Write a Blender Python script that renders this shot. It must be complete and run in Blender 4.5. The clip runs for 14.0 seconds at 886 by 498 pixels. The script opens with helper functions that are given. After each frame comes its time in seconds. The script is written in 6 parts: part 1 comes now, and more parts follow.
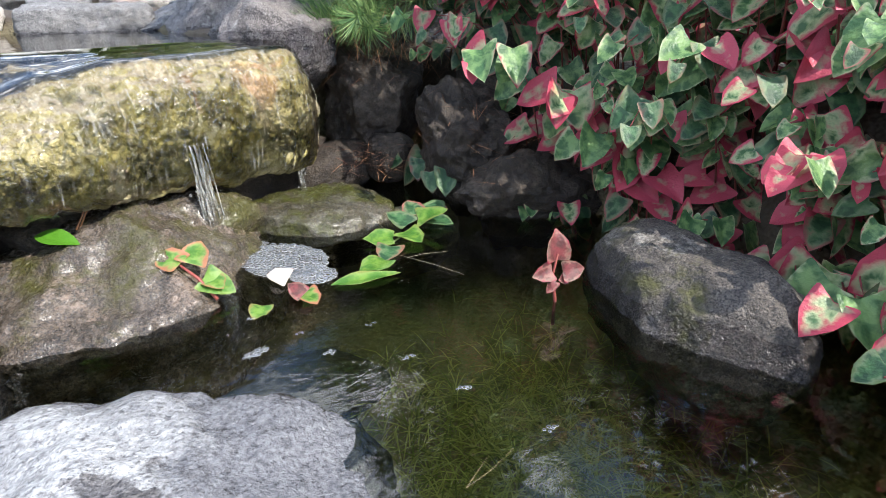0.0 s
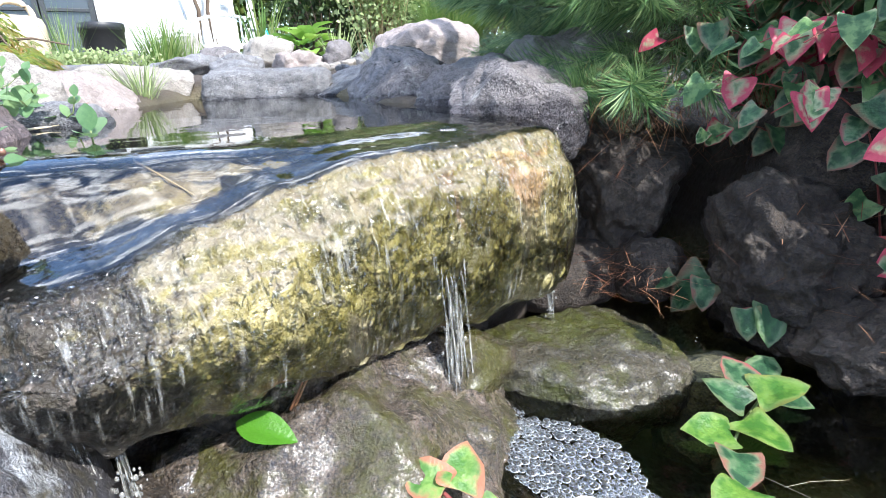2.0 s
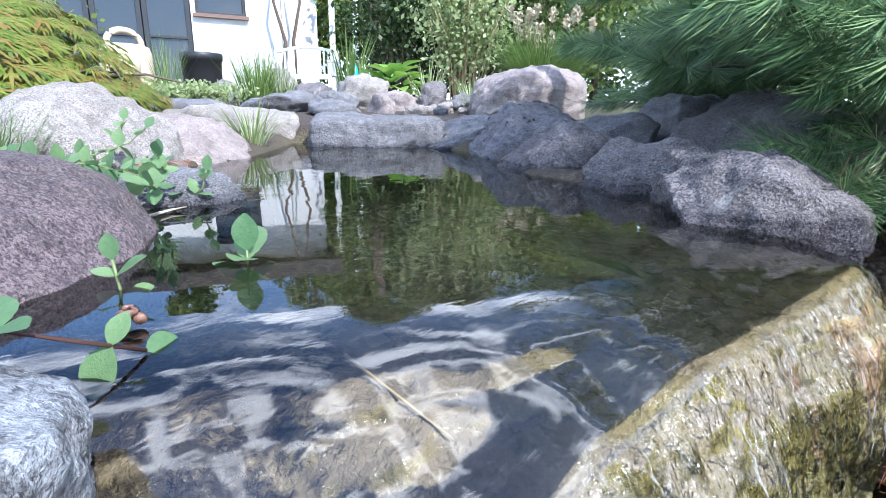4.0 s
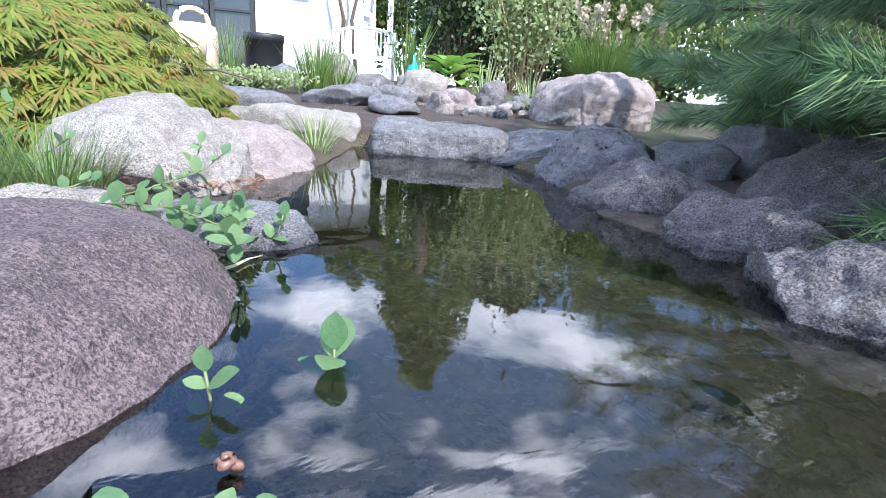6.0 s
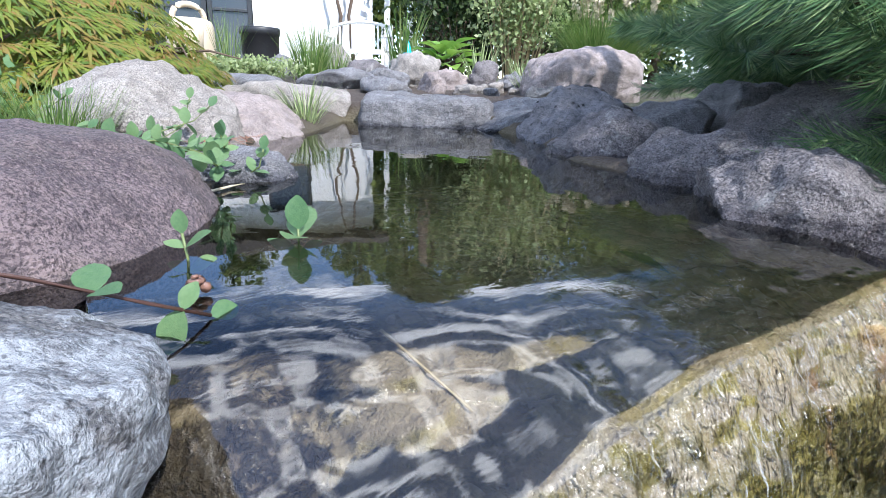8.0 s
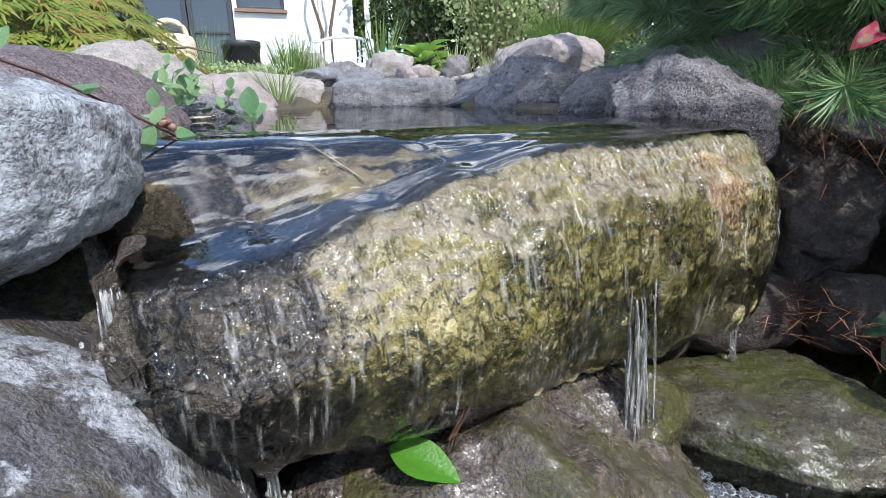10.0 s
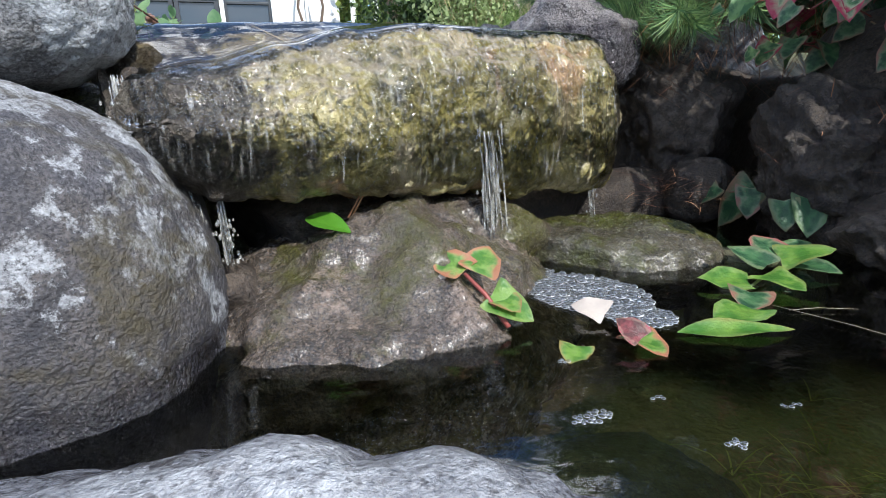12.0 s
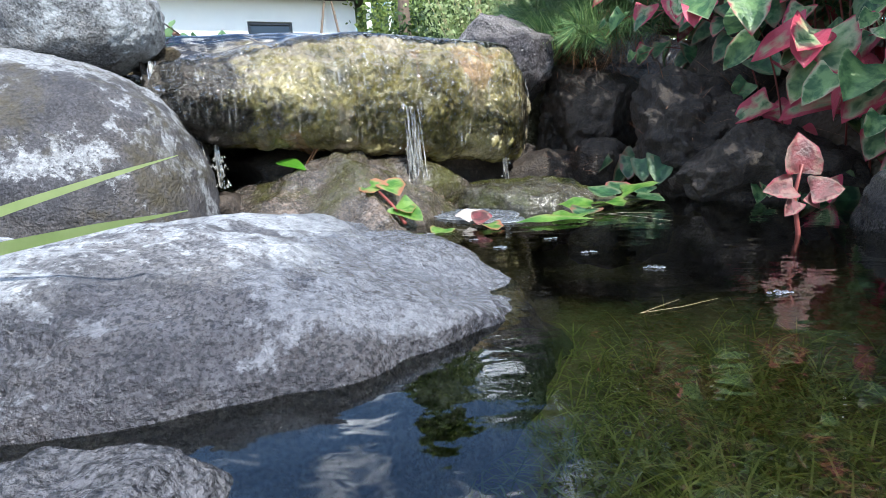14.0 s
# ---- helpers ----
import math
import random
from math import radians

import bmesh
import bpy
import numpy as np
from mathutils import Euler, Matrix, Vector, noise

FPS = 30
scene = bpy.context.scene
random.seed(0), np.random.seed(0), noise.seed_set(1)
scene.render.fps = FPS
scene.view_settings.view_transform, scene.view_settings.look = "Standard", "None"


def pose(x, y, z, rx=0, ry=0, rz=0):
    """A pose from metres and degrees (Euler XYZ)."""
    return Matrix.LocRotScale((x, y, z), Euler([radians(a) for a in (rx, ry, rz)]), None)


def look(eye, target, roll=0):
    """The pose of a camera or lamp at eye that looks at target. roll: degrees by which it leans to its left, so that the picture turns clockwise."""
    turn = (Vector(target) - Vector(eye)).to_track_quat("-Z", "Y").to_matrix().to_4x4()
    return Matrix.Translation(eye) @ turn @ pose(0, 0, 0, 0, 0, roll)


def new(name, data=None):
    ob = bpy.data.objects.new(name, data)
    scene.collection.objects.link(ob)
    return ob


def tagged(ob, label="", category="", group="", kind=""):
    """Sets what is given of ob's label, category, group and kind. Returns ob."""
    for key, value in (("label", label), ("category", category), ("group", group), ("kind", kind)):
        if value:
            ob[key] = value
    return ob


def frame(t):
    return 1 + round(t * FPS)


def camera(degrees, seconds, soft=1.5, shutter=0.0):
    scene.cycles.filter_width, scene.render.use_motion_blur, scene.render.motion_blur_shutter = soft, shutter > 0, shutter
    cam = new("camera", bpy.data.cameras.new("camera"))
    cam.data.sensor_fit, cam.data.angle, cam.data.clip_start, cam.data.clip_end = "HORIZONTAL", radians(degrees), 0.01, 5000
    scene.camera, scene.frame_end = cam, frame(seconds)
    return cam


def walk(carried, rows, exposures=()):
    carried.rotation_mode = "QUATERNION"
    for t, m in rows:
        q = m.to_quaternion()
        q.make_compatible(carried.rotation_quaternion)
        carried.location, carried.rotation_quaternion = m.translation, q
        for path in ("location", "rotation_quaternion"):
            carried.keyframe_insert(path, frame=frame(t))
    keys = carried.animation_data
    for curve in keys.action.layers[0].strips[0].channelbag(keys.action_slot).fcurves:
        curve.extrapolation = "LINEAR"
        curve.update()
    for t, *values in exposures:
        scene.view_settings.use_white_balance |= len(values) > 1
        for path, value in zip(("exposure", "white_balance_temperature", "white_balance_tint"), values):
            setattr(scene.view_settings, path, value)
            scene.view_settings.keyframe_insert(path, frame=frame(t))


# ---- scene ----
EXPO, SUN, SKY = 0.5, 4.9, 0.21
cam = camera(80.7, 14.0, 0.5)
PATH = [
    (0, (-0.025, -0.002, 0.287), (0.717, 1.66, -0.543), -1.5),
    (0.5, (-0.045, 0.065, 0.295), (0.593, 1.793, -0.484), -1.8),
    (1, (-0.062, 0.128, 0.298), (0.474, 1.916, -0.421), -1.9),
    (1.5, (-0.084, 0.205, 0.301), (0.402, 2.022, -0.378), -1.1),
    (2, (-0.131, 0.315, 0.303), (0.267, 2.169, -0.334), -1.9),
    (2.5, (-0.197, 0.423, 0.31), (0.137, 2.302, -0.289), -1.1),
    (3, (-0.235, 0.481, 0.332), (0.031, 2.39, -0.204), -1.1),
    (3.2, (-0.235, 0.485, 0.334), (0.012, 2.4, -0.187), -0.7),
    (5.3, (-0.283, 0.579, 0.412), (-0.151, 2.492, -0.155), 4.1),
    (5.5, (-0.287, 0.58, 0.418), (-0.184, 2.491, -0.162), 4.6),
    (6, (-0.282, 0.563, 0.419), (-0.222, 2.475, -0.166), 4.3),
    (6.5, (-0.274, 0.55, 0.404), (-0.231, 2.459, -0.191), 2.9),
    (7, (-0.264, 0.539, 0.396), (-0.227, 2.443, -0.215), 2.2),
    (7.2, (-0.258, 0.529, 0.389), (-0.222, 2.434, -0.221), 2.3),
    (9.3, (-0.205, 0.437, 0.313), (-0.148, 2.355, -0.252), 0.3),
    (9.5, (-0.196, 0.42, 0.301), (-0.148, 2.341, -0.256), -0.7),
    (10, (-0.185, 0.38, 0.277), (-0.128, 2.3, -0.28), -0.8),
    (10.5, (-0.171, 0.345, 0.254), (-0.106, 2.265, -0.303), -1.2),
    (11, (-0.158, 0.301, 0.224), (-0.089, 2.223, -0.324), -1.7),
    (11.5, (-0.133, 0.25, 0.197), (-0.067, 2.181, -0.319), -2.2),
    (12, (-0.109, 0.192, 0.166), (-0.036, 2.124, -0.347), -2.4),
    (12.5, (-0.084, 0.135, 0.131), (-0.01, 2.075, -0.349), -2.1),
    (13, (-0.06, 0.075, 0.101), (-0.007, 2.022, -0.351), -2.0),
    (13.5, (-0.04, 0.017, 0.086), (-0.02, 1.979, -0.3), -2.2),
    (14, (-0.008, -0.023, 0.084), (-0.007, 1.943, -0.288), -3.3),
]
walk(cam, [(t, look(eye, target, roll)) for t, eye, target, roll in PATH], [(0.0, EXPO + 0.4, 6500, 10), (1.5, EXPO + 0.6, 6300, 10), (2.2, EXPO + 0.6, 5900, 11), (3.0, EXPO + 0.32, 5520, 13), (6.5, EXPO + 0.25, 5760, 14), (9.5, EXPO - 0.1, 5900, 12), (11.5, EXPO - 0.1, 6100, 11), (12.5, EXPO + 0.05, 6100, 9), (14.0, EXPO + 0.3, 6000, 8)])

# ---- world and sun ----
SUN_AZ, SUN_EL = 146.0, 46.0  # degrees clockwise from +y, and above the horizon
world = bpy.data.worlds.new("sky")
scene.world = world
world.use_nodes = True
wn, wl = world.node_tree.nodes, world.node_tree.links
wn.clear()
sky = wn.new("ShaderNodeTexSky")
sky.sky_type, sky.sun_disc = "NISHITA", False
sky.sun_elevation, sky.sun_rotation = radians(SUN_EL), radians(SUN_AZ)
sky.altitude, sky.air_density, sky.dust_density, sky.ozone_density = 50, 1.0, 0.2, 2.8
wc = wn.new("ShaderNodeTexCoord")
wm = wn.new("ShaderNodeMapping")
wm.inputs["Scale"].default_value = (1.3, 1.3, 2.6)
wm.inputs["Location"].default_value = (1.85, 0.7, 0.9)
cloud = wn.new("ShaderNodeTexNoise")
cloud.inputs["Scale"].default_value, cloud.inputs["Detail"].default_value, cloud.inputs["Roughness"].default_value = 3.0, 8, 0.5
cr = wn.new("ShaderNodeValToRGB")
cr.color_ramp.elements[0].position, cr.color_ramp.elements[1].position = 0.5, 0.64
wx = wn.new("ShaderNodeMixRGB")
wx.inputs[2].default_value = (12.0, 12.2, 12.6, 1)
bg = wn.new("ShaderNodeBackground")
bg.inputs["Strength"].default_value = SKY
wo = wn.new("ShaderNodeOutputWorld")
wl.new(wc.outputs["Generated"], wm.inputs[0])
wl.new(wm.outputs[0], cloud.inputs["Vector"])
wl.new(cloud.outputs["Fac"], cr.inputs[0])
wl.new(cr.outputs[0], wx.inputs[0])
wl.new(sky.outputs[0], wx.inputs[1])
wl.new(wx.outputs[0], bg.inputs[0])
wl.new(bg.outputs[0], wo.inputs[0])
sun = new("sun", bpy.data.lights.new("sun", "SUN"))
sun.data.energy, sun.data.angle, sun.data.color = SUN, radians(0.6), (1.0, 0.95, 0.87)
az, el = radians(SUN_AZ), radians(SUN_EL)
sun.matrix_world = look((math.sin(az) * math.cos(el) * 20, math.cos(az) * math.cos(el) * 20, math.sin(el) * 20), (0, 0, 0))


# ---- materials ----
class Mat:
    """A small builder for node materials."""

    def __init__(self, name, rough=0.7, spec=0.5):
        self.m = bpy.data.materials.new(name)
        self.m.use_nodes = True
        self.t = self.m.node_tree
        self.b = self.t.nodes["Principled BSDF"]
        self.b.inputs["Roughness"].default_value = rough
        self.b.inputs["Specular IOR Level"].default_value = spec
        self.co = self.add("ShaderNodeTexCoord").outputs["Object"]

    def add(self, kind):
        return self.t.nodes.new(kind)

    def link(self, a, b):
        self.t.links.new(a, b)

    def put(self, socket, value):
        if isinstance(value, bpy.types.NodeSocket):
            self.link(value, socket)
        elif isinstance(value, tuple) and len(value) == 3 and socket.type == "RGBA":
            socket.default_value = (*value, 1)
        else:
            socket.default_value = value

    def warp(self, scale=(1, 1, 1), shift=None):
        n = self.add("ShaderNodeMapping")
        self.link(self.co, n.inputs[0])
        n.inputs["Scale"].default_value = scale
        if shift is not None:
            self.link(shift, n.inputs["Location"])
        return n.outputs[0]

    def rand(self, mul=20.0):
        o = self.add("ShaderNodeObjectInfo").outputs["Random"]
        n = self.add("ShaderNodeMath")
        n.operation = "MULTIPLY"
        self.link(o, n.inputs[0])
        n.inputs[1].default_value = mul
        return n.outputs[0]

    def noise(self, scale, detail=4, rough=0.6, vec=None, distort=0.0):
        n = self.add("ShaderNodeTexNoise")
        n.inputs["Scale"].default_value, n.inputs["Detail"].default_value = scale, detail
        n.inputs["Roughness"].default_value, n.inputs["Distortion"].default_value = rough, distort
        self.link(vec or self.co, n.inputs["Vector"])
        return n.outputs["Fac"]

    def voronoi(self, scale, vec=None, out="Distance", feature="F1"):
        n = self.add("ShaderNodeTexVoronoi")
        n.feature = feature
        n.inputs["Scale"].default_value = scale
        self.link(vec or self.co, n.inputs["Vector"])
        return n.outputs[out]

    def ramp(self, fac, *stops):
        n = self.add("ShaderNodeValToRGB")
        e = n.color_ramp.elements
        while len(e) < len(stops):
            e.new(0.5)
        for i, (p, c) in enumerate(stops):
            e[i].position = p
            e[i].color = (c, c, c, 1) if not isinstance(c, tuple) else (*c, 1)
        self.link(fac, n.inputs[0])
        return n.outputs[0]

    def mix(self, fac, a, b, mode="MIX"):
        n = self.add("ShaderNodeMixRGB")
        n.blend_type = mode
        self.put(n.inputs[0], fac)
        self.put(n.inputs[1], a)
        self.put(n.inputs[2], b)
        return n.outputs[0]

    def calc(self, op, a, b):
        n = self.add("ShaderNodeMath")
        n.operation, n.use_clamp = op, False
        self.put(n.inputs[0], a)
        self.put(n.inputs[1], b)
        return n.outputs[0]

    def bump(self, height, strength=0.5, dist=0.002, under=None):
        n = self.add("ShaderNodeBump")
        n.inputs["Strength"].default_value, n.inputs["Distance"].default_value = strength, dist
        self.link(height, n.inputs["Height"])
        if under is not None:
            self.link(under, n.inputs["Normal"])
        return n.outputs[0]

    def done(self, colour, rough=None, normal=None):
        self.put(self.b.inputs["Base Color"], colour)
        if rough is not None:
            self.put(self.b.inputs["Roughness"], rough)
        if normal is not None:
            self.link(normal, self.b.inputs["Normal"])
        return self.m


def stone_mat(name, dark, mid, light, speck=(0.03, 0.03, 0.035), lichen=None, cover=0.6, moss=None, moss_cover=0.62, rough=0.75, grain=650, relief=1.0, pits=0.0, wet=None, patch=10, spec=0.5, film=0.0, crown=0.0):
    """Granite or sandstone: mottled at three scales, with crystals, lichen patches and moss."""
    k = Mat(name, rough, spec)
    off = k.rand(30)
    vec = k.warp(shift=off)
    big = k.noise(9, 5, 0.6, vec, 0.4)
    fine = k.noise(grain * 0.22, 5, 0.7, vec)
    col = k.ramp(big, (0.3, dark), (0.5, mid), (0.7, light))
    col = k.mix(k.ramp(fine, (0.4, 0.0), (0.6, 1.0)), col, k.mix(0.7, col, light))
    col = k.mix(k.ramp(k.noise(17, 4, 0.6, vec, 0.8), (0.42, 0.0), (0.62, 0.5)), col, k.mix(0.5, mid, (0.2, 0.165, 0.12)))
    col = k.mix(k.ramp(k.noise(38, 5, 0.65, vec, 0.6), (0.36, 0.6), (0.56, 0.0)), col, k.mix(0.35, dark, (0.01, 0.01, 0.012)))
    cv = k.noise(grain * 0.7, 2, 0.5, vec)
    col = k.mix(k.ramp(cv, (0.54, 0.0), (0.63, 0.75)), col, speck)
    col = k.mix(k.ramp(cv, (0.33, 0.75), (0.44, 0.0)), col, light)
    col = k.mix(k.ramp(k.noise(480, 3, 0.7, vec), (0.4, 0.7), (0.48, 0.0)), col, k.mix(0.6, dark, (0.01, 0.01, 0.01)))
    h = k.calc("ADD", k.calc("MULTIPLY", k.noise(55, 6, 0.65, vec), 1.0), k.calc("MULTIPLY", k.noise(260, 4, 0.65, vec), 0.8))
    if lichen:
        lf = k.calc("ADD", k.calc("MULTIPLY", k.noise(patch, 5, 0.6, vec, 0.5), 0.66 if patch > 8 else 0.76), k.calc("MULTIPLY", k.noise(90, 5, 0.8, vec), 0.36 if patch > 8 else 0.26))
        if crown:
            # the crust prefers the upper faces
            face = k.add("ShaderNodeSeparateXYZ")
            k.link(k.add("ShaderNodeNewGeometry").outputs["Normal"], face.inputs[0])
            lf = k.calc("ADD", lf, k.calc("MULTIPLY", k.calc("SUBTRACT", face.outputs[2], 0.7), crown))
        lm = k.ramp(lf, (cover - (0.025 if patch > 8 else 0.013), 0.0), (cover + (0.02 if patch > 8 else 0.012), 1.0))
        lc = k.mix(k.ramp(k.noise(170, 5, 0.75, vec), (0.36, 0.0), (0.6, 1.0)), k.mix(0.62, lichen, dark), lichen)
        lm = k.calc("MULTIPLY", lm, k.ramp(k.noise(240, 3, 0.7, vec), (0.34, 0.25), (0.46, 1.0)))
        col = k.mix(lm, col, lc)
    if moss:
        mf = k.calc("ADD", k.calc("MULTIPLY", k.noise(12, 4, 0.6, vec, 0.5), 0.7), k.calc("MULTIPLY", k.noise(120, 4, 0.7, vec), 0.3))
        mm = k.ramp(mf, (moss_cover - 0.06, 0.0), (moss_cover + 0.06, 1.0))
        col = k.mix(mm, col, k.mix(k.noise(300, 2, 0.5, vec), k.mix(0.6, moss, (0.01, 0.01, 0.005)), moss))
    if pits:
        pv = k.voronoi(52, vec)
        pm = k.ramp(pv, (0.12, 1.0), (0.2, 0.0))
        h = k.calc("SUBTRACT", h, k.calc("MULTIPLY", pm, pits))
        # the shade down in each pit is painted in as near-black
        col = k.mix(pm, col, (0.02, 0.019, 0.02))
    gloss = k.ramp(fine, (0.3, max(0.05, rough - 0.12)), (0.7, min(1.0, rough + 0.12)))
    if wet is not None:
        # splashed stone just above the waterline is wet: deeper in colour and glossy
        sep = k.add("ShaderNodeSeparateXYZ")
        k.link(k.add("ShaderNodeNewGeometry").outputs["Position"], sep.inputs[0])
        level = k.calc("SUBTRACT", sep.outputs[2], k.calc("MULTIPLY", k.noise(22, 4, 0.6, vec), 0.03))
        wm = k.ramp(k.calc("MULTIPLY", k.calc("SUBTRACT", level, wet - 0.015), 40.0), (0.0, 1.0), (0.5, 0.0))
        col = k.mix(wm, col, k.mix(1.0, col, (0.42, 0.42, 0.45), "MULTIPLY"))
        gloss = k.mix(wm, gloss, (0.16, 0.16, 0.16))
    if film:
        # a thin clear water film lies over the stone
        k.put(k.b.inputs["Coat Weight"], film)
        k.put(k.b.inputs["Coat Roughness"], 0.2)
        k.link(k.bump(k.noise(75, 4, 0.6, vec), 0.7, 0.005), k.b.inputs["Coat Normal"])
    return k.done(col, gloss, k.bump(h, relief, 0.005))


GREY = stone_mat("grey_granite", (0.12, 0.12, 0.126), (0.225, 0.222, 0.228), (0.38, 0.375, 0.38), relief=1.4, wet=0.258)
PALE = stone_mat("pale_granite", (0.24, 0.212, 0.182), (0.37, 0.332, 0.29), (0.5, 0.458, 0.405), speck=(0.12, 0.105, 0.095))
# pink granite in two tones: PINK carries shade in its colour, PINK_SUN sunlight
PINK = stone_mat("shaded_pink_granite", (0.085, 0.064, 0.07), (0.15, 0.114, 0.118), (0.29, 0.222, 0.212), speck=(0.05, 0.036, 0.042), relief=1.4)
PINK_SUN = stone_mat("sunlit_pink_granite", (0.24, 0.195, 0.175), (0.37, 0.305, 0.275), (0.5, 0.43, 0.4), speck=(0.14, 0.11, 0.1))
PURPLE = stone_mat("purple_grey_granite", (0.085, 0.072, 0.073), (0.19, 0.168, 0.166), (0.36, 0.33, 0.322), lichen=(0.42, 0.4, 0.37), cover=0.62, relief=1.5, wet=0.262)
POROUS = stone_mat("porous_lava_stone", (0.09, 0.088, 0.095), (0.17, 0.165, 0.175), (0.28, 0.27, 0.275), pits=2.2, relief=0.8)
# damp brown stone, its colour darkened further for the shade under leaves and slab
DARKR = stone_mat("shade_darkened_damp_stone", (0.013, 0.01, 0.008), (0.034, 0.026, 0.02), (0.075, 0.057, 0.044), lichen=(0.11, 0.088, 0.07), cover=0.565, rough=0.5, spec=0.3)
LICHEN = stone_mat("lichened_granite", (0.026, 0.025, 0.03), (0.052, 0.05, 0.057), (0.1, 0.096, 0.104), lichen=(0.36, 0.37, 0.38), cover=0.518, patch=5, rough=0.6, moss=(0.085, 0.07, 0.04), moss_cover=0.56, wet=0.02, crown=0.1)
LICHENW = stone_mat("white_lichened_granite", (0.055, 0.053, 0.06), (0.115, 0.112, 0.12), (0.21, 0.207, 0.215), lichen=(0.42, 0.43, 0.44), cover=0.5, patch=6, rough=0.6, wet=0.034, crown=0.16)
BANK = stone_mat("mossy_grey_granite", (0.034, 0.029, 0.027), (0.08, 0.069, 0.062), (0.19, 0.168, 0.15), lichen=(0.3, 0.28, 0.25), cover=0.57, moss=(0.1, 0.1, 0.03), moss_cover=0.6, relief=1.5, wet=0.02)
SPOTTED = stone_mat("spotted_grey_granite", (0.07, 0.072, 0.078), (0.145, 0.15, 0.157), (0.26, 0.265, 0.27), lichen=(0.36, 0.38, 0.39), cover=0.585, moss=(0.09, 0.08, 0.02), moss_cover=0.7, rough=0.6)
WETBROWN = stone_mat("wet_brown_stone", (0.026, 0.021, 0.015), (0.07, 0.055, 0.04), (0.155, 0.118, 0.092), lichen=(0.25, 0.19, 0.15), cover=0.56, moss=(0.085, 0.08, 0.02), moss_cover=0.53, rough=0.24, relief=1.1, film=0.55)
WETMOSS = stone_mat("wet_mossy_stone", (0.02, 0.018, 0.008), (0.042, 0.037, 0.019), (0.08, 0.07, 0.043), moss=(0.07, 0.075, 0.014), moss_cover=0.5, rough=0.25, film=0.45)
SUNK = stone_mat("submerged_algae_stone", (0.045, 0.045, 0.022), (0.085, 0.085, 0.04), (0.14, 0.135, 0.07), moss=(0.07, 0.08, 0.02), moss_cover=0.55, rough=0.6)


def fall_stone_mat():
    """The weir stone: ochre and olive algae, dark crust, wet all over."""
    k = Mat("wet_ochre_weir_stone", 0.2)
    a = k.noise(8, 6, 0.6, None, 0.7)
    b = k.noise(26, 6, 0.65, None, 0.5)
    col = k.ramp(a, (0.3, (0.095, 0.083, 0.02)), (0.43, (0.26, 0.222, 0.066)), (0.56, (0.42, 0.36, 0.16)), (0.68, (0.62, 0.53, 0.33)))
    col = k.mix(k.ramp(b, (0.46, 0.0), (0.64, 0.92)), col, (0.055, 0.047, 0.012))
    col = k.mix(k.ramp(k.noise(75, 5, 0.7, k.warp((1, 1, 0.5))), (0.44, 0.0), (0.62, 0.75)), col, k.mix(0.5, col, (0.03, 0.024, 0.01)))
    col = k.mix(k.ramp(k.noise(16, 4, 0.6, k.warp((1, 1, 0.35)), 0.3), (0.56, 0.0), (0.68, 0.75)), col, (0.46, 0.38, 0.27))
    col = k.mix(k.ramp(k.noise(11, 3, 0.5, k.warp((1, 1, 0.6)), 1.0), (0.62, 0.0), (0.69, 0.5)), col, (0.36, 0.17, 0.09))
    # bare grey granite on the flatter top
    g = k.add("ShaderNodeNewGeometry")
    sep = k.add("ShaderNodeSeparateXYZ")
    k.link(g.outputs["Normal"], sep.inputs[0])
    top = k.calc("ADD", sep.outputs[2], k.calc("MULTIPLY", k.noise(14, 4, 0.6), 0.5))
    grey = k.mix(k.noise(90, 5, 0.7), (0.16, 0.135, 0.1), (0.42, 0.365, 0.28))
    grey = k.mix(k.ramp(k.noise(10, 4, 0.6), (0.45, 0.0), (0.65, 0.75)), grey, (0.3, 0.265, 0.115))
    col = k.mix(k.ramp(top, (0.74, 0.0), (1.02, 0.92)), col, grey)
    # dark crust low on one end
    sx = k.add("ShaderNodeSeparateXYZ")
    k.link(k.co, sx.inputs[0])
    crust = k.calc("ADD", k.calc("MULTIPLY", sx.outputs[0], -5.2), k.calc("MULTIPLY", k.noise(20, 5, 0.7), 2.0))
    crust = k.ramp(crust, (0.5, 0.0), (0.68, 0.95))
    crumbs = k.ramp(k.noise(130, 4, 0.7), (0.48, 0.0), (0.62, 1.0))
    col = k.mix(crust, col, k.mix(crumbs, (0.036, 0.028, 0.02), (0.14, 0.115, 0.095)))
    h = k.calc("ADD", k.calc("MULTIPLY", k.noise(45, 6, 0.65), 1.0), k.calc("MULTIPLY", k.noise(190, 4, 0.65), 0.4))
    h = k.calc("ADD", h, k.calc("MULTIPLY", k.calc("MULTIPLY", crust, crumbs), 0.5))
    k.put(k.b.inputs["Coat Weight"], k.ramp(crust, (0.0, 0.4), (1.0, 0.12)))
    k.put(k.b.inputs["Coat Roughness"], 0.2)
    k.link(k.bump(k.noise(70, 4, 0.6), 0.8, 0.005), k.b.inputs["Coat Normal"])
    gloss = k.mix(crust, k.ramp(k.noise(60, 3, 0.6), (0.3, 0.1), (0.7, 0.36)), (0.5, 0.5, 0.5))
    return k.done(col, gloss, k.bump(h, 1.0, 0.009))


FALLSTONE = fall_stone_mat()


